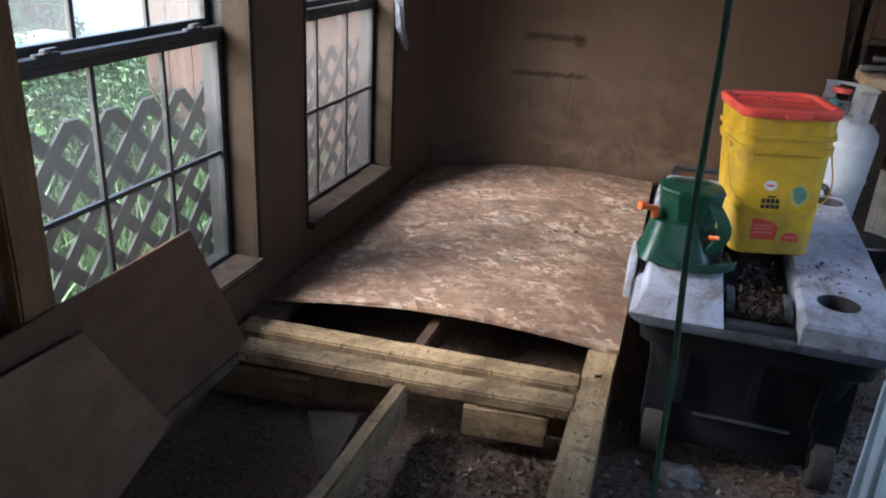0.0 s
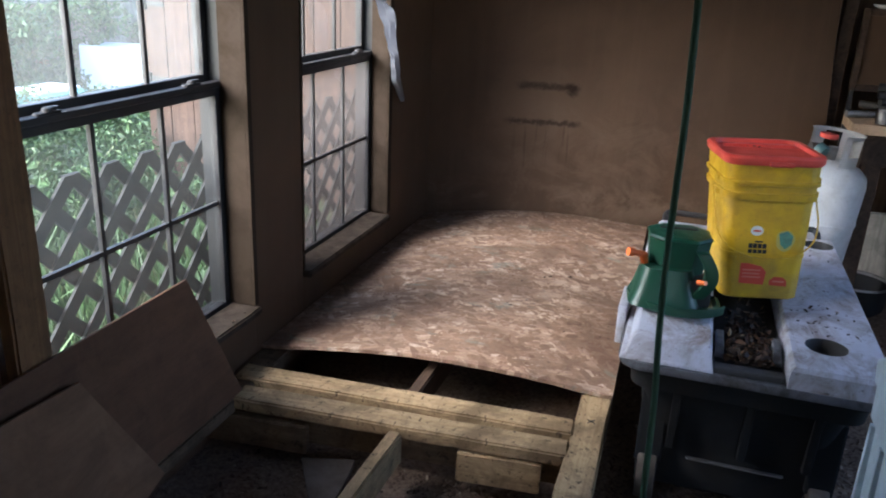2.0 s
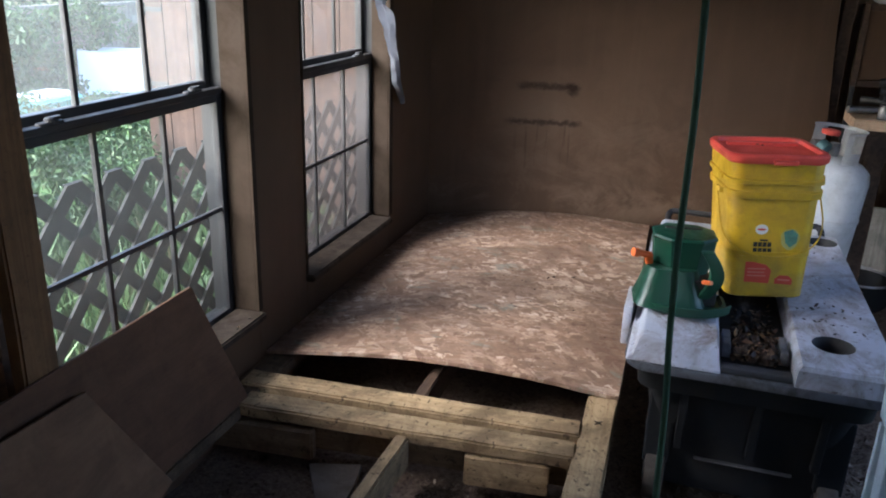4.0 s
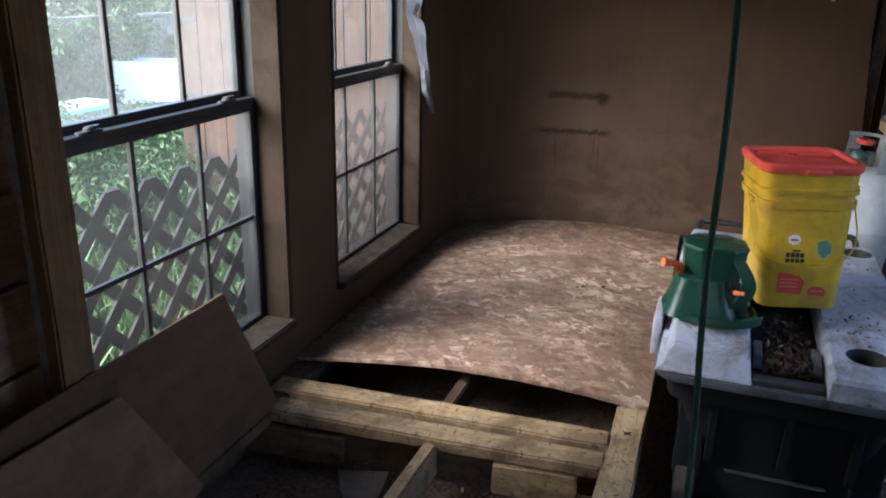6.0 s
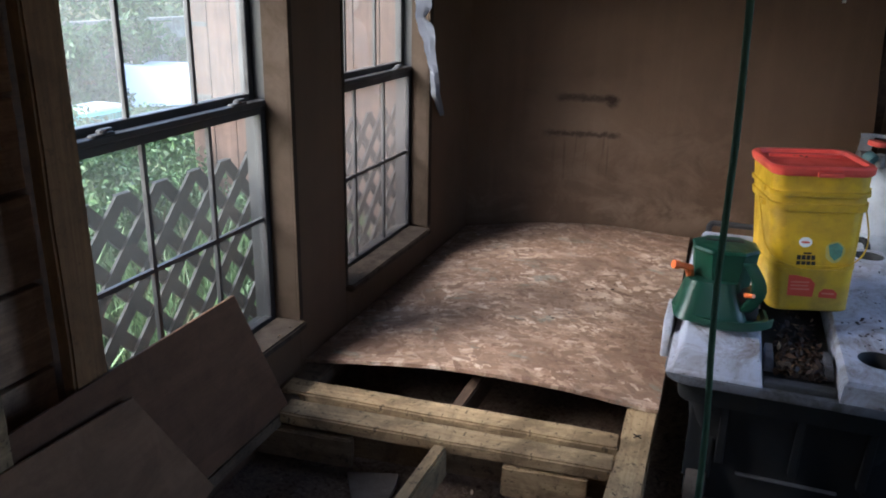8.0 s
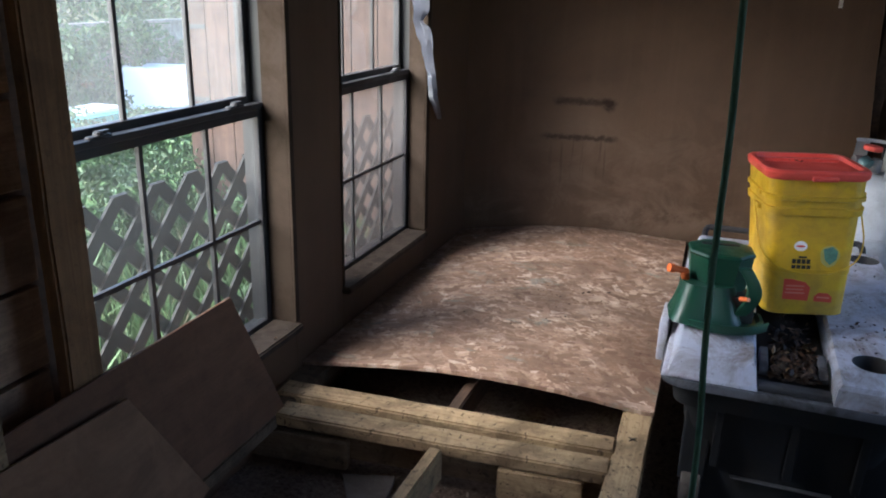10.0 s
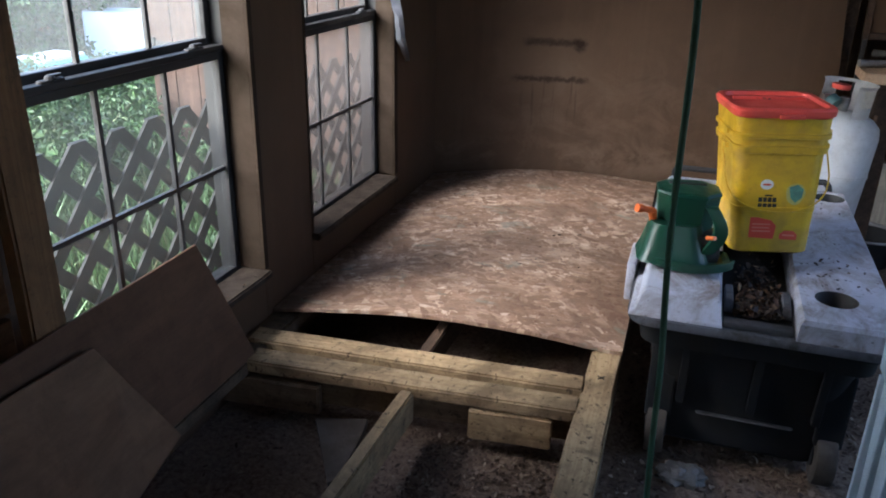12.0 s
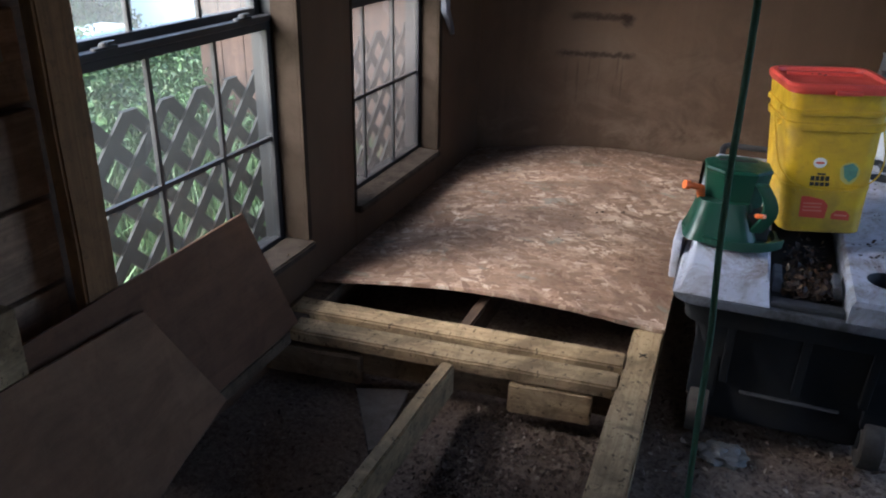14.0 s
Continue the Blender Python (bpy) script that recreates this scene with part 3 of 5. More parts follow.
window("window_1", *W1, "black framed sash window with dusty panes", GLASSLOW, GLASS)
window("window_2", *W2, "black framed sash window facing fence boards", GLASSFILM, GLASSCLEAR)
for i, (y0, y1) in enumerate((W1, W2)):
    sill = rough_timber("window_sill", (-0.075, y0 - 0.004, 0.302), (0.030, y1 - (0.034 if i else 0.002), 0.327), SILLDUST_SHADED, None, 1, 0.0015, seed=i)
    tagged(sill, "dusty painted wooden window sill with dirt", "sill", kind="structure")
    tr = tagged(new("trim"), "brown painted window reveal trim", "trim", kind="structure")
    lip = 0.030 if i else 0.014
    bm = bmesh.new()
    loft(bm, [[(-0.076, y1 - 0.014, z), (0.002, y1 - lip, z), (0.002, y1, z), (-0.076, y1, z)] for z in (0.328, WZ1)])
    part("board", bm, TRIM_SHADED, tr, "", 0.002)
    boxes("board", TRIM_SHADED, [((0.0025, y1 - lip - 0.002, 0.328), (0.012, y1 + 0.006, WZ1 + 0.05))], tr, bevel=0.003)
    if i:
        boxes("board", TRIM_SHADED, [((-0.076, y0, 0.328), (0.002, y0 + 0.014, WZ1))], tr, bevel=0.002)
    boxes("board", TRIM_SHADED, [((-0.076, y0 + 0.015, WZ1 - 0.012), (0.002, y1 - 0.015, WZ1 + 0.002))], tr, bevel=0.002)

# ---- floor framing ----
SK = math.atan2(0.09, 0.95)


def joist(name, m, size, material, axis, label, seed, category="joist"):
    ob = rough_timber(name, [-s / 2 for s in size], [s / 2 for s in size], material, None, axis, 0.0025, m, 14, seed=seed)
    return tagged(ob, label, category, "floor framing")


joist("joist", pose(0.522, 2.578, 0.156, 0, 0, math.degrees(SK) - 2.0), (0.996, 0.080, 0.038), PINE, 0, "flat yellow pine joist with dirt spots", 2)
joist("joist", pose(0.552, 2.474, 0.151, 0.4, 0, math.degrees(SK) - 1.4), (0.940, 0.080, 0.038), PINE, 0, "flat yellow pine joist, front of the pair", 3)
joist("joist", pose(0.560, 2.497, 0.085, 0, 0, math.degrees(SK)), (0.92, 0.040, 0.092), DARKPINE, 0, "pine beam on edge under the flat joists", 4)
joist("rim_joist", pose(1.068, 1.95, 0.1495, 0, 0, 0.8), (0.088, 1.72, 0.040), PINE_Y, 1, "flat yellow pine rim board with cross mark", 5, "rim joist")
joist("rim_joist", pose(1.072, 2.9, 0.062, 0, 0, 0.8), (0.040, 3.6, 0.128), DARKPINE_Y, 1, "dark pine rim beam on edge", 6, "rim joist")
joist("ledger", pose(0.047, 2.30, 0.140, 0, 0, 0), (0.088, 2.9, 0.045), DARKPINE_Y, 1, "dark pine ledger board along the wall", 7, "ledger")
joist("joist", pose(0.560, 1.80, 0.120, 0, 0, -1.2), (0.038, 1.24, 0.092), DIMPINE_Y, 1, "pine joist on edge in the open floor", 8)
# Dark SIDING colour stands in for the shadow beneath the floor sheet.
joist("joist", pose(0.545, 3.35, 0.118, 0, 0, 0), (0.038, 1.44, 0.088), SIDING, 1, "pine joist under the strand board, coloured dark for shade", 9)
joist("block", pose(0.850, 2.466, 0.083, 0, 0, math.degrees(SK)), (0.225, 0.030, 0.094), PINE, 0, "short clean pine block nailed under joist", 10, "block")
joist("block", pose(0.160, 2.410, 0.075, 0, 0, math.degrees(SK)), (0.30, 0.032, 0.09), DARKPINE, 0, "dark pine block at the wall end", 11, "block")


def floor_sheet():
    """The bowed strand board: low at both sides and high in the middle."""
    nx, ny, th = 45, 60, 0.012
    bm = bmesh.new()
    top, bot = [], []
    for j in range(ny):
        v = j / (ny - 1)
        for i in range(nx):
            u = i / (nx - 1)
            xl, xr = 0.006, 1.100 - 0.03 * v
            yf, yb = 2.70 + 0.10 * u, 4.29 + 0.19 * u
            x, y = xl + (xr - xl) * u, yf + (yb - yf) * v
            arch = math.sin(math.pi * min(1, u * 1.02)) ** 1.1
            z = 0.180 + 0.004 * u + (0.042 - 0.010 * math.sin(math.pi * v)) * arch + 0.02 * v * u
            z += 0.0025 * noise.noise(Vector((x * 4, y * 4, 0)))
            if v == 0:
                y += 0.003 * noise.noise(Vector((x * 20, 0, 3)))
            top.append(bm.verts.new((x, y, z)))
            bot.append(bm.verts.new((x, y, z - th)))
    for j in range(ny - 1):
        for i in range(nx - 1):
            a, b, c, d = j * nx + i, j * nx + i + 1, (j + 1) * nx + i + 1, (j + 1) * nx + i
            bm.faces.new((top[a], top[b], top[c], top[d]))
            bm.faces.new((bot[d], bot[c], bot[b], bot[a]))
    ring = [i for i in range(nx)] + [j * nx + nx - 1 for j in range(1, ny)] + [(ny - 1) * nx + i for i in range(nx - 2, -1, -1)] + [j * nx for j in range(ny - 2, 0, -1)]
    for a, b in zip(ring, ring[1:] + ring[:1]):
        bm.faces.new((top[b], top[a], bot[a], bot[b]))
    return part("floor_sheet", bm, OSB, None, "", 0, True)


tagged(floor_sheet(), "weathered strand board floor sheet, bowed up", "floor panel")


# ---- plywood leaning at the wall ----
def leaning(name, outline, base, lean, label, th=0.007, material=PLY):
    """A cut sheet: outline in (along the wall, up), leaning against the wall."""
    bm = bmesh.new()
    fr = [bm.verts.new((th, y, z)) for y, z in outline]
    bk = [bm.verts.new((0, y, z)) for y, z in outline]
    bm.faces.new(fr)
    bm.faces.new(bk[::-1])
    n = len(fr)
    for i in range(n):
        bm.faces.new((fr[i], fr[(i + 1) % n], bk[(i + 1) % n], bk[i]))
    ob = part(name, bm, material, None, "", 0.002)
    ob.matrix_basis = pose(*base, 0, lean, 0)
    return tagged(ob, label, "plywood")


leaning("plywood_sheet", [(2.45, 0.0), (2.285, 0.40), (1.30, 0.385), (1.30, 0.0)], (0.085, 0, 0.165), -6.0, "brown cut plywood sheet leaning on the window wall")
leaning("plywood_sheet", [(2.040, 0.17), (1.862, 0.50), (1.15, 0.535), (1.15, 0.0), (1.55, 0.02), (1.83, 0.11)], (0.152, 0, 0.0), -8.5, "plain brown plywood piece leaning before another", material=PLY_PALE)


# ---- storage tote ----
TX, TY = 1.425, 3.075


def tote():
    t = tagged(new("storage_tote"), "large charcoal wheeled tote with dirty pale grey lid", "storage tote")
    bm = bmesh.new()
    L = [rounded(TX, TY + o, z, w, d, r) for z, w, d, r, o in (
        (0.035, 0.42, 0.90, 0.05, 0.02), (0.05, 0.445, 0.93, 0.05, 0.02), (0.15, 0.455, 0.945, 0.05, 0.015), (0.165, 0.452, 0.94, 0.05, 0.015), (0.355, 0.50, 1.0, 0.05, 0.0),
        (0.36, 0.55, 1.05, 0.05, 0.0), (0.405, 0.56, 1.06, 0.05, 0.0), (0.41, 0.585, 1.085, 0.05, 0.0), (0.43, 0.585, 1.085, 0.05, 0.0))]
    loft(bm, L)
    body = part("body", bm, GREYTOTE, t, "charcoal plastic body", 0, True)
    for k in (-0.155, 0.02, 0.175):
        bm = bmesh.new()
        loft(bm, [[(TX + k + s * 0.010, y, z) for s, y in ((-1, f), (1, f), (1, f + 0.03), (-1, f + 0.03))] for z, f in ((0.18, 2.590), (0.352, 2.566))])
        part("rib", bm, GREYTOTE, body, "", 0.003)
    # Highlight along the body's moulded step, built as a thin bright strip.
    bm = bmesh.new()
    loft(bm, [rounded(1.435, 2.618, z, w, 0.026, 0.006) for z, w in ((0.1475, 0.236), (0.1490, 0.240), (0.1505, 0.237))])
    part("ledge_highlight", bm, STEEL, body, "moulded edge, its lit highlight made as a pale strip", 0, True)
    for x in (TX - 0.205, TX + 0.215):
        bm = bmesh.new()
        tube(bm, (x - 0.025, 2.63, 0.075), (x + 0.025, 2.63, 0.075), 0.074, seg=28)
        w = part("wheel", bm, MUDDY, t, "mud-caked grey wheel", 0.008, True)
        bm = bmesh.new()
        tube(bm, (x - 0.029, 2.63, 0.075), (x + 0.029, 2.63, 0.075), 0.028, seg=18)
        part("hub", bm, GREYTOTE, w, "", 0.003, True)
        boxes("axle_bracket", GREYTOTE, [((x - 0.034, 2.60, 0.12), (x + 0.034, 2.66, 0.33))], body, "", 0.006)
    bm = bmesh.new()
    pts = [(1.16, 3.62, 0.46), (1.16, 3.70, 0.49), (1.17, 3.715, 0.50), (1.68, 3.715, 0.50), (1.69, 3.70, 0.49), (1.69, 3.62, 0.46)]
    for a, b in zip(pts, pts[1:]):
        tube(bm, a, b, 0.011, seg=10)
    part("pull_handle", bm, BLACK, t, "black pull handle", 0, True)
    # lid: a flange, two raised side panels and a sunken channel between them
    bm = bmesh.new()
    loft(bm, [rounded(TX, TY, z, w, d, 0.06, 6) for z, w, d in ((0.424, 0.62, 1.125), (0.437, 0.625, 1.13), (0.445, 0.62, 1.125), (0.447, 0.60, 1.105))])
    lid = part("lid", bm, LIDFLANGE, t, "grimy pale lid with mud and flakes", 0, True)
    bm = bmesh.new()
    loft(bm, [[(x0, y0, z), (x1, y0, z), (x1, y1, z), (x0, y1, z)] for z, x0, x1, y0, y1 in ((0.4475, 1.117, 1.340, 2.516, 3.62), (0.455, 1.121, 1.338, 2.520, 3.615), (0.457, 1.132, 1.336, 2.524, 3.61), (0.492, 1.143, 1.331, 2.542, 3.60), (0.500, 1.152, 1.326, 2.556, 3.595))])
    part("raised_panel", bm, LIDPLASTIC, lid, "", 0.006, True)
    # the other panel carries two cup holes, cut through its top
    holes = ((1.598, 2.672), (1.672, 3.535))
    bm = bmesh.new()
    x0, x1, y0, y1 = 1.503, 1.735, 2.515, 3.62
    loft(bm, [[(x0 + i, y0 + i, z), (x1 - i, y0 + i, z), (x1 - i, y1 - i, z), (x0 + i, y1 - i, z)] for z, i in ((0.446, 0.0), (0.488, 0.004), (0.498, 0.012))], (True, False))
    cells = [(y0 + 0.012, (holes[0][1] + holes[1][1]) / 2, holes[0]), ((holes[0][1] + holes[1][1]) / 2, y1 - 0.012, holes[1])]
    for ya, yb, (hx, hy) in cells:
        n = 32
        ring, edge, low = [], [], []
        for k in range(n):
            a = 2 * math.pi * (k + 0.5) / n
            c, s = math.cos(a), math.sin(a)
            ring.append(bm.verts.new((hx + 0.050 * c, hy + 0.050 * s, 0.498)))
            low.append(bm.verts.new((hx + 0.044 * c, hy + 0.044 * s, 0.450)))
            f = min(((x1 - 0.012 - hx) / c if c > 0 else (x0 + 0.012 - hx) / c) if abs(c) > 1e-6 else 9, ((yb - hy) / s if s > 0 else (ya - hy) / s) if abs(s) > 1e-6 else 9)
            edge.append(bm.verts.new((hx + f * c, hy + f * s, 0.498)))
        for k in range(n):
            j = (k + 1) % n
            bm.faces.new((ring[k], ring[j], edge[j], edge[k]))
            bm.faces.new((ring[j], ring[k], low[k], low[j]))
        bm.faces.new(low)
        for cx_, cy_ in ((x0 + 0.012, ya), (x1 - 0.012, ya), (x1 - 0.012, yb), (x0 + 0.012, yb)):
            onx = [v for v in edge if abs(v.co.x - cx_) < 1e-4]
            ony = [v for v in edge if abs(v.co.y - cy_) < 1e-4]
            if onx and ony:
                a = min(onx, key=lambda v: abs(v.co.y - cy_))
                b = min(ony, key=lambda v: abs(v.co.x - cx_))
                if a is not b:
                    bm.faces.new((bm.verts.new((cx_, cy_, 0.498)), a, b))
    part("raised_panel", bm, LIDPLASTIC, lid, "pale panel with two round holes", 0, False)
    # Inside of each hole is coloured black to stand in for its shade.
    for hx, hy in holes:
        bm = bmesh.new()
        tube(bm, (hx, hy, 0.4505), (hx, hy, 0.4515), 0.042, seg=28)
        part("hole_floor", bm, BLACK, lid, "bottom of the hole, black in place of its shade")
        bm = bmesh.new()
        loft(bm, [[(hx + r * math.cos(a), hy + r * math.sin(a), z) for a in np.linspace(0, 2 * math.pi, 32, endpoint=False)] for r, z in ((0.0496, 0.4975), (0.0436, 0.4515))], (False, False))
        part("hole_wall", bm, BLACK, lid, "", 0, True)
    for x in (1.352, 1.487):
        bm = bmesh.new()
        loft(bm, [[(x - w, y0, z), (x + w, y0, z), (x + w, 2.72, z), (x - w, 2.72, z)] for z, w, y0 in ((0.447, 0.012, 2.60), (0.476, 0.010, 2.625), (0.479, 0.008, 2.63))])
        part("hinge_stub", bm, LIDFLANGE, lid, "", 0.002)
    boxes("channel_lip", LIDRIM, [((1.340, 2.525, 0.447), (1.50, 2.56, 0.462))], lid, "dark grey front lip", 0.004)
    boxes("channel_floor", GREYTOTE, [((1.341, 2.565, 0.447), (1.4995, 3.60, 0.4525))], lid, "dark channel floor", 0.001)
    boxes("side_clip", LIDPLASTIC, [((1.088, 2.74, 0.38), (1.111, 2.90, 0.492))], t, "pale plastic side clip", 0.006)
    return t


tote()


# ---- pail ----
def pail():
    t = tagged(new("pail"), "yellow litter pail with coral red lid standing on tote", "pail")
    t.matrix_basis = Matrix.Translation((1.430, 3.040, 0.497)) @ Matrix.Rotation(radians(14), 4, 'Z') @ Matrix.Rotation(radians(-1.0), 4, 'Y')
    H = 0.400

    def ring(f, grow=0.0, r=0.032):
        return rounded(-0.006 * f, 0.034 * f, H * f, 0.212 + 0.040 * f + grow, 0.212 + 0.026 * f + grow, r + 0.008 * f, 6)
    bm = bmesh.new()
    prof = [(0.0, -0.012), (0.012, 0.0), (0.30, 0.0), (0.302, 0.003), (0.33, 0.003), (0.332, 0.0), (0.70, 0.0), (0.705, 0.012), (0.75, 0.014), (0.755, 0.004), (0.80, 0.004), (0.805, 0.016), (0.83, 0.016), (0.835, 0.005), (0.955, 0.006), (0.96, 0.002)]
    loft(bm, [ring(f, g) for f, g in prof])
    body = part("body", bm, YELLOW, t, "scuffed yellow plastic body", 0, True)
    bm = bmesh.new()
    loft(bm, [ring(0.94, 0.010), ring(0.955, 0.018), ring(0.99, 0.020), ring(1.005, 0.012), ring(1.005, -0.012), ring(0.980, -0.018), ring(0.977, -0.026)])
    lid = part("lid", bm, REDLID, t, "coral red snap lid", 0, True)
    bm = bmesh.new()
    box(bm, (-0.105, 0.080, H * 0.977), (0.095, 0.093, H * 1.001))
    part("fold_ridge", bm, REDLID, lid, "", 0.003)
    bm = bmesh.new()
    box(bm, (-0.03, -0.106, H * 0.94), (0.035, -0.09, H * 0.97))
    part("lid_tab", bm, REDLID, lid, "", 0.003)
    # handle ears and wire bail
    for s in (-1, 1):
        for z, d in ((0.70, 0.0), (0.80, 0.012)):
            bm = bmesh.new()
            x = s * 0.128
            loft(bm, [[(x + s * dx, y - 0.01, H * z + dz) for dx, y in ((-0.014, -0.03), (0.012, -0.018), (0.012, 0.018), (-0.014, 0.03))] for dz in (0.0, 0.014)])
            part("ear", bm, YELLOW, body, "", 0.002)
    bm = bmesh.new()
    prev = None
    for k in range(25):
        a = math.pi * k / 24
        p = Vector((0.140 * math.cos(a), 0.004 - 0.118 * math.sin(a) ** 0.3, H * 0.74 - 0.172 * math.sin(a) ** 0.4))
        if prev is not None:
            tube(bm, prev, p, 0.0022, seg=6)
        prev = p
    part("bail", bm, YELLOW, t, "thin yellow wire bail", 0, True)
    # print on the front
    def front(x, z, e=0.0006):
        f = z / H
        return (x - 0.018 - 0.006 * f, 0.034 * f - (0.212 + 0.026 * f) / 2 - e, z)

    def patch(name, outline, material, label, e=0.0006):
        bm = bmesh.new()
        a = [front(x, z, e) for x, z in outline]
        b = [front(x, z, -0.002) for x, z in outline]
        loft(bm, [b, a])
        part(name, bm, material, body, label)

    def disc(cx, cz, rx, rz, n=22, j=0.0):
        return [(cx + rx * (1 + j * math.sin(5 * a + 1)) * math.cos(a), cz + rz * (1 + j * math.sin(3 * a)) * math.sin(a)) for a in np.linspace(0, 2 * math.pi, n, endpoint=False)]
    patch("red_panel", [(-0.045, 0.045), (0.022, 0.042), (0.026, 0.080), (0.012, 0.095), (-0.025, 0.103), (-0.045, 0.103)], REDPRINT, "red printed panel")
    patch("red_panel", [(0.038, 0.042), (0.085, 0.040), (0.085, 0.056), (0.074, 0.066), (0.050, 0.067), (0.038, 0.056)], REDPRINT, "small red printed arch")
    patch("round_sticker", disc(-0.012, 0.196, 0.017, 0.014), WHITE, "round white sticker")
    patch("bar", disc(-0.012, 0.196, 0.012, 0.003), REDPRINT, "", 0.0012)
    patch("emblem", disc(0.066, 0.172, 0.025, 0.030, 26, 0.06), EMBLEM, "pale round emblem")
    patch("emblem", [(0.048, 0.190), (0.054, 0.160), (0.068, 0.147), (0.084, 0.162), (0.086, 0.185), (0.07, 0.198)], GREENPRINT, "dull green emblem", 0.0012)
    for x0, x1, z0, z1 in ((-0.014, 0.012, 0.163, 0.168), (-0.030, 0.020, 0.147, 0.160), (-0.030, 0.022, 0.130, 0.143)):
        n = 4 if z1 - z0 > 0.008 else 1
        w = (x1 - x0) / n
        for k in range(n):
            patch("bar", [(x0 + k * w, z0), (x0 + (k + 0.82) * w, z0), (x0 + (k + 0.82) * w, z1), (x0 + k * w, z1)], INK, "")
    for z, k in ((0.062, 0.0), (0.072, 0.4), (0.082, 0.2)):
        patch("bar", [(-0.038, z), (0.012 - 0.01 * k, z), (0.012 - 0.01 * k, z + 0.0035), (-0.038, z + 0.0035)], PINKPRINT, "", 0.0012)
    patch("bar", [(0.046, 0.052), (0.078, 0.051), (0.078, 0.055), (0.046, 0.056)], PINKPRINT, "", 0.0012)
    # side label
    bm = bmesh.new()
    xs = -(0.206 + 0.01) / 2
    box(bm, (xs - 0.0026, -0.05, 0.05), (xs + 0.004, 0.03, 0.11))
    part("side_label", bm, WHITE, body, "worn white side label")
    bm = bmesh.new()
    for k in range(4):
        box(bm, (xs - 0.010, -0.06 + k * 0.026, 0.205 + 0.006 * (k % 2)), (xs - 0.002, -0.042 + k * 0.026, 0.228 - 0.004 * (k % 2)))
    part("side_print", bm, INK, body, "black side print")
    return t


pail()


# ---- hand spreader ----
def spreader():
    t = tagged(new("hand_spreader"), "dark green hand spreader with orange nozzle on tote", "spreader")
    t.matrix_basis = Matrix.Translation((1.225, 2.775, 0.502)) @ Matrix.Rotation(radians(8), 4, 'Z') @ Matrix.Diagonal((1.0, 1.0, 0.93, 1.0))
    bm = bmesh.new()

    def dee(z, w, d, y0=0.0, n=14):
        pts = [(w * math.cos(a), y0 - d * math.sin(a) ** 0.9 if math.sin(a) > 0 else y0, z) for a in np.linspace(0, math.pi, n)]
        return pts + [(-w * 0.85, y0 + 0.06, z), (w * 0.85, y0 + 0.06, z)]
    loft(bm, [dee(0.0, 0.100, 0.085), dee(0.012, 0.116, 0.10), dee(0.030, 0.122, 0.105), dee(0.032, 0.113, 0.098), dee(0.020, 0.105, 0.09)])
    sk = part("skirt", bm, GREENPLASTIC, t, "flared green base skirt", 0, True)
    sk.matrix_basis = Matrix.Rotation(radians(-18), 4, 'Z') @ Matrix.Rotation(radians(-3), 4, 'X')
    bm = bmesh.new()
    loft(bm, [rounded(-0.028, 0.004, z, w, d, 0.040, 4) for z, w, d in ((0.018, 0.186, 0.164), (0.040, 0.170, 0.150), (0.085, 0.148, 0.128), (0.125, 0.132, 0.112))])
    part("housing", bm, GREENPLASTIC, t, "", 0, True)
    bm = bmesh.new()
    loft(bm, [rounded(-0.002, 0.035, z, w, d, 0.040, 1) for z, w, d in ((0.100, 0.136, 0.122), (0.13, 0.146, 0.132), (0.198, 0.158, 0.145), (0.206, 0.164, 0.150), (0.212, 0.158, 0.144), (0.214, 0.140, 0.126))])
    part("hopper", bm, GREENPLASTIC, t, "dark green hopper with a flat lid", 0, False)
    bm = bmesh.new()
    loft(bm, [rounded(-0.002, 0.060, z, w, 0.014, 0.006, 3) for z, w in ((0.2135, 0.10), (0.2165, 0.096))])
    part("lid_slot", bm, BLACK, t, "dark slot in the hopper lid", 0, True)
    bm = bmesh.new()
    pts = [Vector((0.050 + 0.030 * math.sin(a * 1.0), -0.045 - 0.008 * math.sin(a), 0.185 - 0.135 * a / math.pi)) for a in np.linspace(0, math.pi, 9)]
    loft(bm, [[(p.x + dx, p.y + dy, p.z) for dx, dy in ((-0.017, -0.012), (0.017, -0.012), (0.017, 0.018), (-0.017, 0.018))] for p in pts])
    part("grip", bm, GREENPLASTIC, t, "", 0.004, True)
    bm = bmesh.new()
    band = [(0.122 * math.cos(a) * 1.02 + 0.01, -0.112 * math.sin(a), 0) for a in np.linspace(math.radians(20), math.radians(100), 10)]
    loft(bm, [[(x, y, 0.018), (x * 1.04, y * 1.04, 0.018), (x * 1.06, y * 1.06, 0.045), (x * 1.02, y * 1.02, 0.045)] for x, y, _ in band])
    de = part("deflector", bm, GREENPLASTIC, t, "shiny green front lip", 0.002, True)
    de.matrix_basis = Matrix.Rotation(radians(-12), 4, 'Z')
    bm = bmesh.new()
    tube(bm, (-0.085, 0.0, 0.115), (-0.092, -0.01, 0.150), 0.010, 0.012)
    tube(bm, (-0.088, -0.008, 0.150), (-0.124, -0.022, 0.160), 0.0095, 0.0085)
    tube(bm, (-0.122, -0.022, 0.1595), (-0.134, -0.027, 0.162), 0.0125, 0.0125)
    part("nozzle", bm, ORANGE, t, "bright orange nozzle", 0, True)
    bm = bmesh.new()
    tube(bm, (0.048, -0.055, 0.100), (0.064, -0.075, 0.108), 0.007, 0.006)
    part("trigger", bm, ORANGE, t, "orange trigger", 0, True)
    bm = bmesh.new()
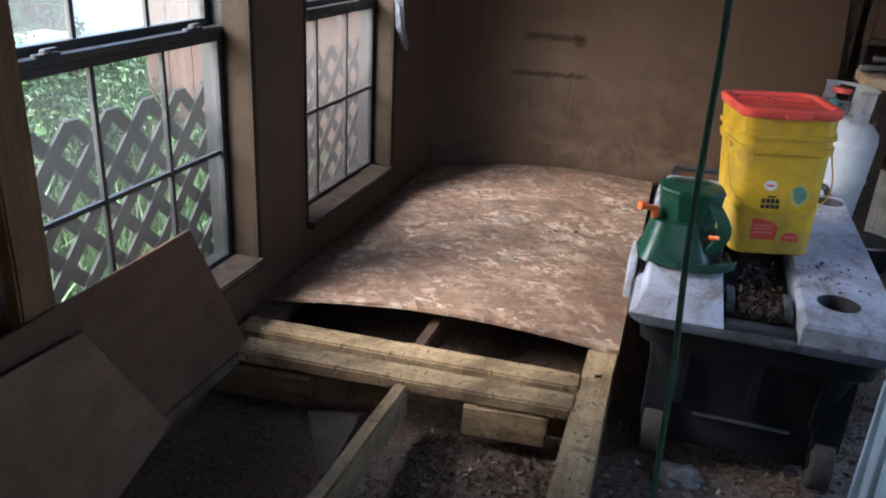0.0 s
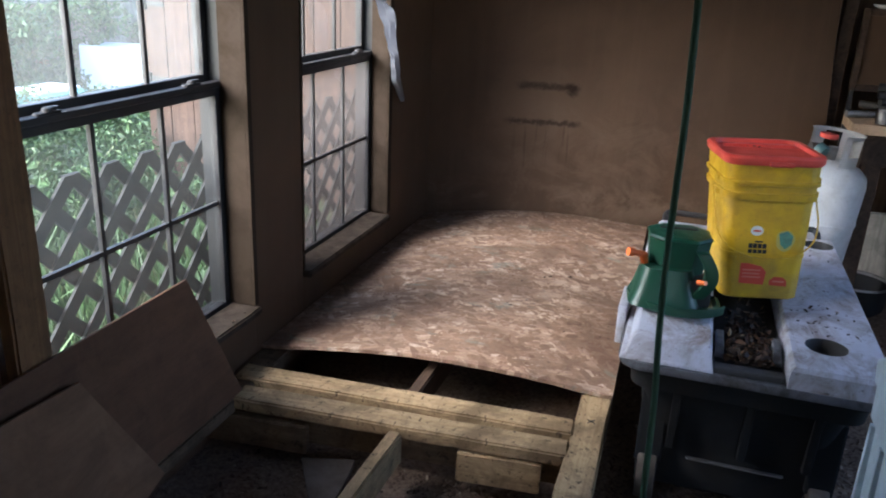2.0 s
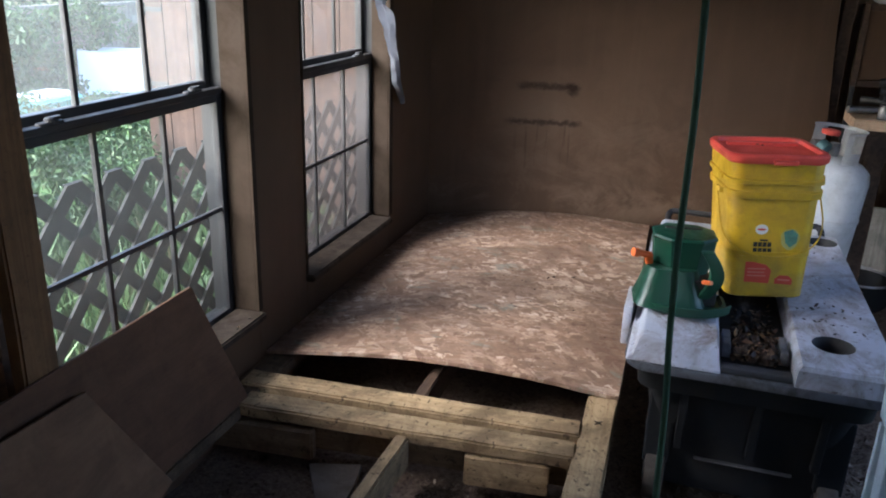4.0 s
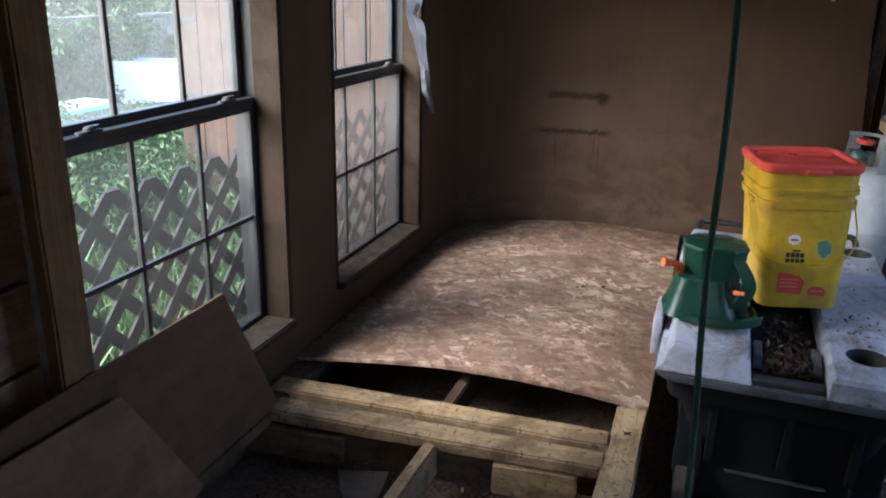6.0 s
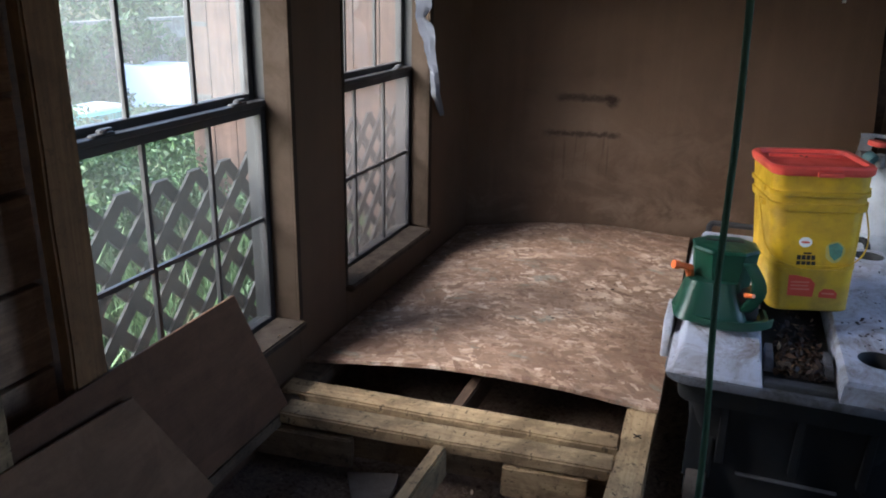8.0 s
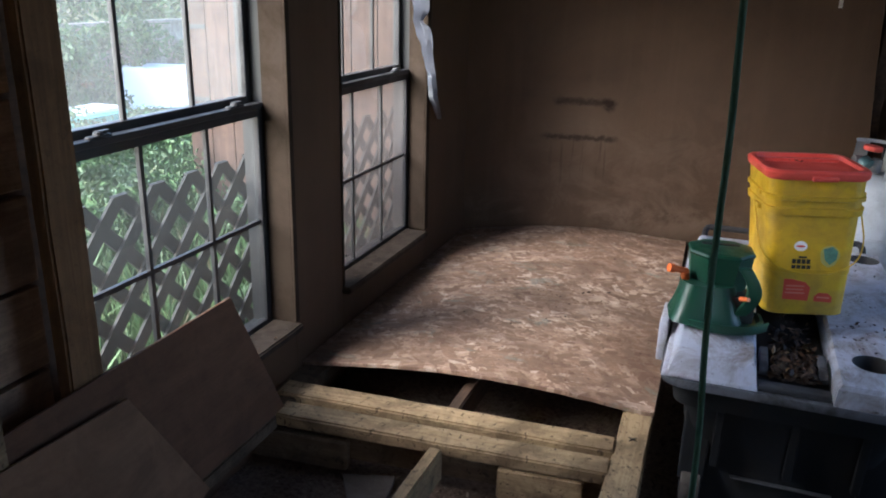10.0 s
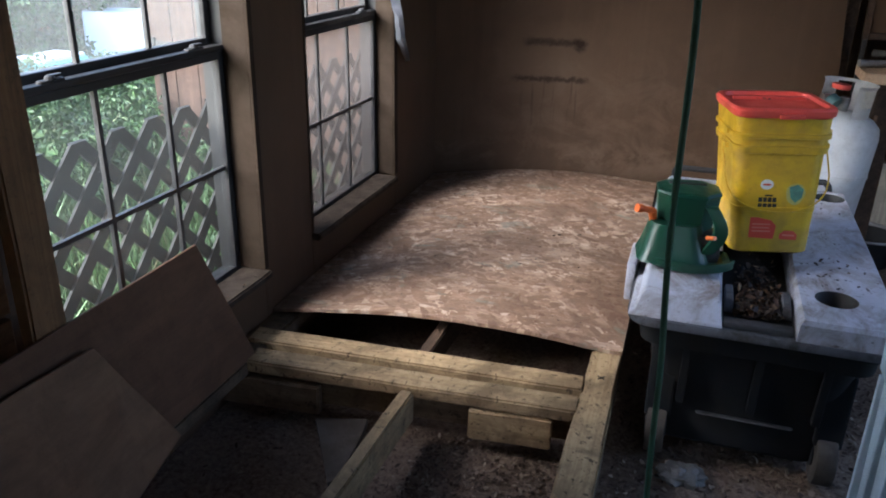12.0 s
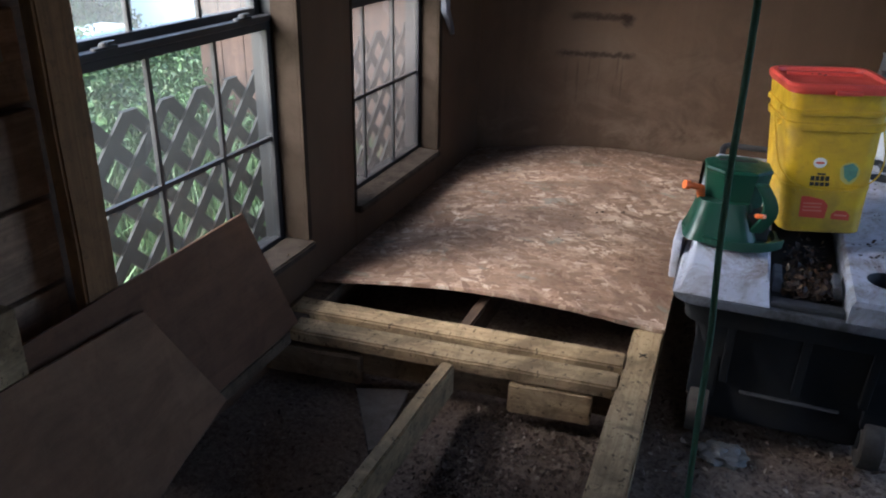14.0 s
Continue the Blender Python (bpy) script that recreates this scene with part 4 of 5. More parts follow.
    loft(bm, [[(0.020, -0.05, z), (0.088, -0.04, z), (0.092, 0.03, z), (0.020, 0.03, z)] for z in (0.02, 0.10)])
    part("gear_box", bm, BLACK, t, "", 0.006, True)
    return t


spreader()


# ---- hanging green cord ----
def cord():
    cu = bpy.data.curves.new("extension_cord", 'CURVE')
    cu.dimensions = '3D'
    cu.bevel_depth, cu.bevel_resolution, cu.use_fill_caps = 0.0048, 3, True
    sp = cu.splines.new('NURBS')
    pts = [(1.176, 1.77, CEIL), (1.180, 1.77, 2.0), (1.186, 1.77, 1.55), (1.192, 1.77, 1.32), (1.198, 1.77, 1.18), (1.199, 1.77, 1.06), (1.199, 1.77, 0.98), (1.204, 1.77, 0.86), (1.213, 1.77, 0.74), (1.215, 1.77, 0.61), (1.221, 1.77, 0.46), (1.226, 1.775, 0.3), (1.235, 1.79, 0.12), (1.25, 1.83, 0.015), (1.32, 1.87, 0.0), (1.40, 1.84, 0.0)]
    pts = [(x + 0.002, y, z) for x, y, z in pts]
    sp.points.add(len(pts) - 1)
    for p, q in zip(sp.points, pts):
        p.co = (*q, 1)
    sp.order_u, sp.use_endpoint_u = 3, True
    cu.resolution_u = 8
    cu.materials.append(CORD)
    return tagged(new("extension_cord", cu), "dark green extension cord hanging from the ceiling", "cord")


cord()


# ---- workbench corner ----
def tank():
    t = tagged(new("propane_tank"), "white steel propane tank with carry collar", "propane tank")
    cx, cy, z0 = 1.720, 3.96, 0.365
    bm = bmesh.new()

    def circ(z, r, n=32):
        return [(cx + r * math.cos(a), cy + r * math.sin(a), z) for a in np.linspace(0, 2 * math.pi, n, endpoint=False)]
    loft(bm, [circ(z0 + z, r) for z, r in ((-0.32, 0.06), (-0.305, 0.10), (-0.28, 0.128), (-0.24, 0.146), (-0.20, 0.151), (0.118, 0.151), (0.120, 0.154), (0.130, 0.154), (0.132, 0.151), (0.27, 0.150), (0.305, 0.142), (0.33, 0.115), (0.345, 0.07), (0.35, 0.02))])
    body = part("body", bm, TANKWHITE, t, "white enamelled body", 0, True)
    bm = bmesh.new()
    loft(bm, [circ(z0 - 0.365, 0.105), circ(z0 - 0.275, 0.105)], (False, False))
    bmesh.ops.solidify(bm, geom=bm.faces[:], thickness=0.004)
    part("foot_ring", bm, STEEL, t, "dull steel foot ring")
    # collar: an open band with a grip hole, its top edge rolled
    bm = bmesh.new()
    n = 44
    a0, a1 = radians(-78), radians(150)
    grid = []
    for k in range(n):
        a = a0 + (a1 - a0) * k / (n - 1)
        col = []
        for j, z in enumerate((0.325, 0.345, 0.38, 0.42, 0.445, 0.457)):
            r = 0.092 + (0.006 if j == 5 else 0)
            col.append(bm.verts.new((cx + r * math.cos(a), cy + r * math.sin(a), z0 + z)))
        grid.append(col)
    for k in range(n - 1):
        deg = math.degrees(a0 + (a1 - a0) * (k + 0.5) / (n - 1))
        for j in range(5):
            if j in (2, 3) and (-60 < deg < -22 or 70 < deg < 110):
                continue
            bm.faces.new((grid[k][j], grid[k + 1][j], grid[k + 1][j + 1], grid[k][j + 1]))
    bmesh.ops.solidify(bm, geom=bm.faces[:], thickness=0.004)
    part("collar", bm, TANKWHITE, t, "grey white steel collar", 0, False)
    bm = bmesh.new()
    tube(bm, (cx, cy, z0 + 0.345), (cx, cy, z0 + 0.40), 0.018)
    tube(bm, (cx, cy, z0 + 0.385), (cx - 0.055, cy - 0.02, z0 + 0.385), 0.014)
    tube(bm, (cx - 0.055, cy - 0.02, z0 + 0.385), (cx - 0.085, cy - 0.03, z0 + 0.385), 0.022)
    v = part("valve", bm, STEEL, t, "dull brass and steel valve", 0, True)
    bm = bmesh.new()
    tube(bm, (cx - 0.03, cy - 0.015, z0 + 0.43), (cx - 0.03, cy - 0.015, z0 + 0.448), 0.034, seg=10)
    part("knob", bm, REDLID, v, "faded red knob", 0.004, True)
    bm = bmesh.new()
    tube(bm, (cx - 0.06, cy - 0.04, z0 + 0.392), (cx - 0.035, cy - 0.06, z0 + 0.378), 0.026, seg=14)
    part("plug", bm, DULLTEAL, v, "teal plastic valve plug", 0.003, True)
    t.matrix_basis = Matrix.Translation((cx, cy, 0.70)) @ Matrix.Rotation(radians(5), 4, 'Y') @ Matrix.Translation((-cx, -cy, -0.70))
    return t


tank()
bm = bmesh.new()
loft(bm, [[(1.95 + r * math.cos(a), 4.657 + r * 0.6 * math.sin(a), z) for a in np.linspace(0, 2 * math.pi, 24, endpoint=False)] for r, z in ((0.05, 1.2503), (0.075, 1.262), (0.078, 1.268), (0.07, 1.266))])
tagged(part("dish", bm, WHITE, None, "", 0, True), "small pale dish on top of the dark frame", "dish")
bench = tagged(new("workbench"), "rough wooden workbench with pale board top", "workbench")
boxes("top", BENCHWOOD, [((1.790, 4.06, 0.802), (2.55, 4.30, 0.842))], bench, "pale worn bench board", 0.004)
boxes("apron", SIDING, [((1.85, 4.09, 0.68), (2.54, 4.12, 0.8015))], bench, "", 0.002)
for x in (1.905, 2.48):
    for y in (4.155, 4.265):
        boxes("leg", SIDING, [((x - 0.03, y - 0.03, -0.04), (x + 0.03, y + 0.03, 0.8015))], bench, "", 0.003)
post = tagged(boxes("post", SIDING, [((1.765, 4.66, -0.04), (1.815, 4.74, CEIL))], bevel=0.004), "dark wooden post at the end of the wall", "post", kind="structure")
fr = tagged(new("hanging_frame"), "dark framed brown panel leaning behind the bench", "frame")
boxes("panel", BROWN_SHADED, [((1.87, 4.655, 0.93), (2.50, 4.665, 1.22))], fr)
for lo, hi in (((1.845, 4.645, 0.90), (1.87, 4.67, 1.25)), ((2.50, 4.645, 0.90), (2.53, 4.67, 1.25)), ((1.8705, 4.645, 1.222), (2.4995, 4.67, 1.25)), ((1.8705, 4.645, 0.90), (2.4995, 4.67, 0.928))):
    boxes("rail", SIDING, [(lo, hi)], fr, "", 0.003)
boxes("leg", BLACK, [((1.85, 4.648, -0.04), (1.868, 4.667, 0.8995))], fr)
boxes("leg", BLACK, [((2.502, 4.648, -0.04), (2.52, 4.667, 0.8995))], fr)

rng = random.Random(5)
for i in range(20):
    x, y = 1.90 + 0.030 * i + rng.uniform(-0.02, 0.02), 4.19 + rng.uniform(-0.04, 0.08)
    a = rng.uniform(-0.5, 0.5)
    L = rng.uniform(0.09, 0.13)
    bm = bmesh.new()
    d = Vector((math.cos(a), math.sin(a), 0)) * L
    p = Vector((x, y, 0.8425 + 0.016 + 0.028 * (i % 5)))
    tube(bm, p - d, p + d * 0.2, 0.015, 0.013, 10)
    tube(bm, p + d * 0.2, p + d, 0.007, 0.006, 8)
    box(bm, p + d - Vector((0.016, 0.016, 0.012)), p + d + Vector((0.016, 0.016, 0.012)))
    ob = part("hand_tool", bm, BLACK if i % 6 else STEEL, None, "", 0.002, True)
    tagged(ob, "dark greasy hand tool piled on the workbench", "tool", "tools on the bench")
for x, r, h, m_, lab in ((1.895, 0.024, 0.045, STEEL, "small dull metal can on the workbench"), (1.97, 0.03, 0.04, PALEBLUE, "small blue grey jar on the workbench")):
    bm = bmesh.new()
    tube(bm, (x, 4.10, 0.8425), (x, 4.10, 0.8425 + h), r, seg=20)
    tube(bm, (x, 4.10, 0.8425 + h), (x, 4.10, 0.8425 + h + 0.012), r * 0.9, seg=20)
    tagged(part("can", bm, m_, None, "", 0.003, True), lab, "can")

bk = tagged(new("cooking_pot"), "dark cooking pot with pale steel rim on dirt", "pot")
PX, PY = 1.985, 4.34


def pot_ring(r, z):
    return [(PX + r * math.cos(a), PY + r * math.sin(a), z) for a in np.linspace(0, 2 * math.pi, 36, endpoint=False)]


bm = bmesh.new()
loft(bm, [pot_ring(r, z) for r, z in ((0.10, -0.012), (0.122, 0.0), (0.130, 0.03), (0.133, 0.122), (0.129, 0.122), (0.124, 0.03), (0.10, 0.012))])
part("body", bm, GREYTOTE, bk, "", 0, True)
bm = bmesh.new()
loft(bm, [pot_ring(r, z) for r, z in ((0.1335, 0.118), (0.141, 0.124), (0.139, 0.131), (0.129, 0.127), (0.1285, 0.118))], (False, False))
part("rim", bm, STEEL, bk, "pale rolled steel rim", 0, True)
bm = bmesh.new()
for dy in (-0.016, 0.016):
    tube(bm, (PX + 0.134, PY + dy, 0.112), (PX + 0.24, PY + dy * 0.9, 0.116), 0.0045, seg=8)
tube(bm, (PX + 0.24, PY - 0.0145, 0.116), (PX + 0.24, PY + 0.0145, 0.116), 0.0045, seg=8)
part("handle", bm, STEEL, bk, "two-rod steel handle", 0, True)
pl = tagged(boxes("plank", GREYFENCE, [((2.01, 4.54, -0.03), (2.42, 4.565, 0.385))], bevel=0.003), "silvered board standing upright under the bench", "plank")

# ---- pale plastic chest at the edge of the walk ----
ch = tagged(new("cooler"), "pale blue white plastic chest on the dirt", "cooler")
bm = bmesh.new()
loft(bm, [rounded(1.83, 2.13, z, w, d, 0.02, 4) for z, w, d in ((-0.02, 0.36, 0.34), (0.52, 0.385, 0.36), (0.524, 0.40, 0.375), (0.60, 0.405, 0.38))])
part("body", bm, PALEBLUE, ch, "", 0, True)
for y in (1.985, 2.085, 2.185, 2.275):
    boxes("rib", PALEBLUE, [((1.629, y, 0.03), (1.66, y + 0.016, 0.515))], ch, "", 0.003)
bm = bmesh.new()
loft(bm, [rounded(1.83, 2.13, z, w, d, 0.022, 4) for z, w, d in ((0.601, 0.415, 0.39), (0.64, 0.42, 0.395), (0.652, 0.40, 0.375))])
part("lid", bm, PALEBLUE, ch, "", 0, True)

# ---- small wall things ----
def cloth():
    bm = bmesh.new()
    n, m_ = 90, 11
    rows = []
    for i in range(n):
        f = i / (n - 1)
        z = 1.70 - 0.90 * f
        ya = 3.565 + 0.50 * max(0.0, 1.24 - z) + 0.008 * math.sin(f * 41) + 0.005 * math.sin(f * 90)
        yb = max(3.66, 3.572 + 0.267 * f) + 0.006 * math.sin(f * 33)
        yb -= (yb - ya) * 0.6 * math.exp(-((z - 1.205) / 0.022) ** 2)
        w = 1.0 if f < 0.9 else 1.0 - (f - 0.9) * 6.0
        row = []
        for j in range(m_):
            u = j / (m_ - 1)
            y = yb - (yb - ya) * w * (1 - u)
            x = 0.022 + 0.012 * math.sin(u * 11 + f * 9) * (0.4 + f) * w + 0.012 * f
            row.append(bm.verts.new((x, y, z)))
        rows.append(row)
    for a, b in zip(rows, rows[1:]):
        for j in range(m_ - 1):
            bm.faces.new((a[j], a[j + 1], b[j + 1], b[j]))
    bmesh.ops.solidify(bm, geom=bm.faces[:], thickness=0.0015)
    return tagged(part("curtain_rag", bm, RAGCLOTH, None, "", 0, True), "torn white cloth strip hanging beside the window", "cloth")


cloth()
bm = bmesh.new()
box(bm, (1.585, -0.004, 1.285), (1.600, 0.001, 1.33))
tube(bm, (1.592, -0.004, 1.295), (1.592, -0.022, 1.292), 0.004, seg=8)
hook = tagged(part("wall_hook", bm, WHITE, None, "", 0.001), "small white hook on the brown wall", "hook")
hook.matrix_basis = T_BACK
bm = bmesh.new()
box(bm, (0.03, 1.49, 0.16), (0.075, 1.575, 0.645))
tagged(part("offcut", bm, PINE_Y, None, "", 0.003), "pale pine offcut standing behind the plywood", "offcut")
bm = bmesh.new()
loft(bm, [[(0.297, 2.41, z), (0.456, 2.165, z), (0.475, 2.19, z), (0.452, 2.40, z), (0.44, 2.455, z)] for z in (0.004, 0.020)])
sl = tagged(part("board_scrap", bm, CONCRETE, None, "", 0.003), "pale flat scrap of board lying on the dirt", "scrap")
bm = bmesh.new()
bmesh.ops.create_icosphere(bm, subdivisions=4, radius=1.0)
for v in bm.verts:
    d = 1 + 0.35 * noise.noise(v.co * 2.1) + 0.16 * noise.noise(v.co * 6)
    v.co = Vector((1.300 + 0.060 * v.co.x * d, 2.525 + 0.045 * v.co.y * d, 0.002 + 0.026 * v.co.z * d))
tagged(part("plastic_rag", bm, DIRTYFILM, None, "", 0, True), "dirty crumpled pale plastic on the dirt", "rag")
bm = bmesh.new()
for s in (-1, 1):
    box(bm, (-0.014, -0.0014, 0), (0.014, 0.0014, 0.0012), pose(1.060, 2.655, 0.1712, 0, 0, s * 42 + 8))
tagged(part("pencil_cross", bm, INK), "dark cross mark drawn on the rim board", "mark")


# ---- loose litter ----
def litter(name, count, spread, material, label, size, seed, flat=0.25):
    """Many small tilted flakes in one mesh."""
    rg = random.Random(seed)
    vs, fs = [], []
    for i in range(count):
        x, y, z = spread(rg)
        L, w, h = rg.uniform(*size), rg.uniform(0.25, 0.6), rg.uniform(0.08, 0.2)
        m = Matrix.Translation((x, y, z)) @ Euler((rg.gauss(0, flat), rg.gauss(0, flat), rg.uniform(0, 6.3))).to_matrix().to_4x4()
        b = len(vs)
        bend = rg.uniform(0, 0.35) * L
        for px, py, pz in ((-1, 0, 0), (-0.3, -1, 1), (0.6, -0.8, 0.6), (1, 0, 0), (0.4, 0.9, 0.7), (-0.4, 0.8, 1)):
            vs.append(m @ Vector((px * L / 2, py * L * w / 2, pz * bend * 0.5)))
        vs.append(m @ Vector((0, 0, -L * h)))
        fs.append([b + k for k in range(6)])
        for k in range(6):
            fs.append([b + (k + 1) % 6, b + k, b + 6])
    me = bpy.data.meshes.new(name)
    me.from_pydata(vs, [], fs)
    me.materials.append(material)
    return tagged(new(name, me), label, "litter", kind="stuff")


def on_dirt(x0, x1, y0, y1):
    def f(rg):
        while True:
            x, y = rg.uniform(x0, x1), rg.uniform(y0, y1)
            if noise.noise(Vector((x * 3, y * 3, 8))) + rg.uniform(-0.5, 0.7) > 0:
                return x, y, dirt_height(x, y) + 0.004
    return f


litter("mulch", 5200, on_dirt(0.62, 1.03, 1.5, 2.5), CHIPS, "brown wood mulch chips on the dirt", (0.004, 0.022), 11, 0.5)
litter("mulch", 900, on_dirt(0.1, 0.62, 1.4, 2.5), CHIPS, "sparse brown chips on dark dirt", (0.005, 0.022), 12, 0.5)
litter("mulch", 6500, on_dirt(1.12, 2.3, 1.9, 4.2), CHIPS, "brown wood mulch under the tote", (0.005, 0.026), 13, 0.5)
litter("leaf_litter", 460, lambda r: (r.uniform(1.368, 1.474), min(2.575 + abs(r.gauss(0, 0.16)), 3.5), 0.456 + r.uniform(0, 0.022)), LEAFLITTER, "dead leaves filling the lid channel", (0.008, 0.032), 14, 0.6)
litter("leaf_litter", 70, lambda r: (min(max(r.gauss(1.60, 0.045), 1.52), 1.71), min(max(r.choice((2.80, 2.88, 3.12, 3.42)) + r.gauss(0, 0.045), 2.74), 3.48), 0.4995), LEAFLITTER, "flakes of dead leaf on the lid", (0.003, 0.016), 15, 0.15)
litter("leaf_litter", 28, lambda r: (r.uniform(1.15, 1.32), r.uniform(2.64, 3.5), 0.502), LEAFLITTER, "flakes of dead leaf on the lid", (0.004, 0.016), 16, 0.15)
litter("leaf_litter", 9, lambda r: (r.gauss(1.375, 0.018), r.gauss(3.105, 0.012), 0.8925), LEAFLITTER, "dark leaf bits on the pail lid", (0.004, 0.014), 20, 0.2)
litter("leaf_litter", 26, lambda r: (r.uniform(-0.05, 0.025), r.choice((r.uniform(2.3, 2.66), r.uniform(3.02, 3.78))), 0.329), LEAFLITTER, "bits of leaf and plaster on the sill", (0.004, 0.014), 17, 0.15)


def sheet_z(x, y):
    u = min(max(x / 1.09, 0), 1)
    v = min(max((y - 2.70 - 0.1 * u) / (1.59 + 0.09 * u), 0), 1)
    return 0.180 + 0.004 * u + (0.042 - 0.010 * math.sin(math.pi * v)) * math.sin(math.pi * min(1, u * 1.02)) ** 1.1 + 0.02 * v * u


def on_sheet(r):
    x, y = r.uniform(0.05, 1.04), r.uniform(2.85, 4.25)
    return x, y, sheet_z(x, y) + 0.003


litter("leaf_litter", 60, on_sheet, LEAFLITTER, "scattered leaf bits on the strand board", (0.003, 0.011), 18, 0.2)
litter("leaf_litter", 24, lambda r: (r.gauss(0.70, 0.13), r.gauss(3.50, 0.13), 0.216), LEAFLITTER, "small heap of leaf bits on strand board", (0.008, 0.026), 19, 0.3)


# ---- outside the windows ----
def lattice():
    t = tagged(new("lattice_panel"), "weathered diagonal wood lattice outside the windows", "lattice")
    step, top, low, w, th = 0.1515, 0.788, -0.08, 0.056, 0.009
    y_lo, y_hi = 1.2, 4.28
    for layer, s in ((0, 1), (1, -1)):
        for k in range(-16, 26):
            y = 2.314 + k * step
            # the strip falls from the top edge towards smaller y (s = 1) or larger y (s = -1)
            d0 = max(0.0, y - y_hi if s > 0 else y_lo - y)
            d1 = min(top - low, y - y_lo if s > 0 else y_hi - y)
            if d1 - d0 < 0.06:
                continue
            bm = bmesh.new()
            ends = [[(x, -s * d - e, -d) for x, e in ((-th / 2, -w / 2), (th / 2, -w / 2), (th / 2, w / 2), (-th / 2, w / 2))] for d in (d0, d1)]
            loft(bm, ends)
            ob = part("slat", bm, LATTICE, t)
            ob.matrix_basis = Matrix.Translation((-0.30 - layer * (th + 0.0005), y, top))
    return t


lattice()


def plank_fence(name, label, at, yaw, count, width, z0, z1, material, gap=0.004, hinge=False, rails=True):
    t = tagged(new(name), label, "fence")
    t.matrix_basis = pose(*at, 0, 0, yaw)
    rg = random.Random(count)
    for k in range(count):
        bm = bmesh.new()
        box(bm, (k * width + gap / 2, -0.009, z0), ((k + 1) * width - gap / 2, 0.009, z1 + rg.uniform(-0.012, 0.012)))
        ob = part("board", bm, material, t, "", 0.002)
    if rails:
        for z in (z0 + 0.25, z1 - 0.2):
            boxes("rail", material, [((0, 0.010, z), (count * width, 0.045, z + 0.085))], t)
    if hinge:
        for z in (0.72, 1.10):
            bm = bmesh.new()
            box(bm, (0.03, -0.015, z - 0.012), (0.14, -0.0095, z + 0.012))
            tube(bm, (0.028, -0.014, z - 0.03), (0.028, -0.014, z + 0.03), 0.012, seg=10)
            part("hinge", bm, BLACK, t, "black iron hinge", 0.002)
    return t


plank_fence("fence", "reddish cedar board gate fence with black hinges", (-1.60, 4.30, 0), 0, 10, 0.142, -0.08, 1.95, FENCE, hinge=True)
plank_fence("fence", "silvered board fence behind the shrubs", (-5.6, 13.0, 0), -90, 66, 0.142, -0.2, 0.80, GREYFENCE)
boxes("cap_rail", GREYFENCE, [((-5.66, 3.6, 0.815), (-5.54, 13.0, 0.85))], None, "")
tagged(bpy.data.objects["cap_rail"], "silvered cap rail on the board fence", "rail", kind="structure")
wb = tagged(new("sheeted_box"), "low box under a white sheet sloped to catch sky light", "crate")
wb.matrix_basis = pose(-5.0, 8.12, 0, 0, 0, 40)
# Front leans back so the white sheet gathers sky light and looks brighter.
bm = bmesh.new()
loft(bm, [[(-0.36, -0.18, -0.09), (0.37, -0.18, -0.09), (0.37, 0.5, -0.09), (-0.36, 0.5, -0.09)], [(-0.37, -0.15, -0.02), (0.38, -0.15, -0.03), (0.38, 0.5, -0.02), (-0.37, 0.5, -0.02)], [(-0.37, 0.10, 0.37), (0.37, 0.10, 0.335), (0.37, 0.48, 0.36), (-0.37, 0.48, 0.39)]])
part("sheet", bm, WHITECLOTH, wb, "taut white sheet", 0.02)
boxes("base_board", GREYFENCE, [((-0.35, -0.14, -0.12), (0.35, -0.12, -0.0905))], wb)
tb = tagged(new("planter"), "teal plastic tub in the yard", "planter")
bm = bmesh.new()
loft(bm, [rounded(-4.55, 6.6, z, w, d, 0.06) for z, w, d in ((-0.1, 0.34, 0.5), (0.08, 0.42, 0.6), (0.10, 0.46, 0.64), (0.115, 0.40, 0.58))])
part("tub", bm, TEAL, tb, "", 0, True)
bm = bmesh.new()
box(bm, (-4.73, 6.35, 0.1155), (-4.37, 6.85, 0.15))
part("cover", bm, WHITECLOTH, tb, "white cover", 0.01)


def leaf_cloud(name, label, count, where, size, material, seed, droop=0.5, category="shrub", kind="stuff", long=1.8):
    rg = random.Random(seed)
    vs, fs = [], []
    for i in range(count):
        p = where(rg)
        L = rg.uniform(*size)
        m = Matrix.Translation(p) @ Euler((rg.gauss(0, droop), rg.gauss(0, droop), rg.uniform(0, 6.3))).to_matrix().to_4x4()
        b = len(vs)
        for px, py, pz in ((-1, 0, 0), (-0.2, -1 / long, 0.14), (1, 0, -0.12), (-0.2, 1 / long, 0.14)):
            vs.append(m @ Vector((px * L / 2, py * L / 2, pz * L)))
        fs.append((b, b + 1, b + 2))
        fs.append((b, b + 2, b + 3))
    me = bpy.data.meshes.new(name)
    me.from_pydata(vs, [], fs)
    me.materials.append(material)
    return tagged(new(name, me), label, category, kind=kind)


def clumps(centres, squash=0.8):
    def f(rg):
        cx, cy, cz, r = rg.choice(centres)
        while True:
            d = Vector((rg.gauss(0, 1), rg.gauss(0, 1), rg.gauss(0, 1)))
            d.normalize()
            return Vector((cx, cy, cz)) + Vector((d.x, d.y, d.z * squash)) * r * rg.uniform(0.55, 1.05)
    return f


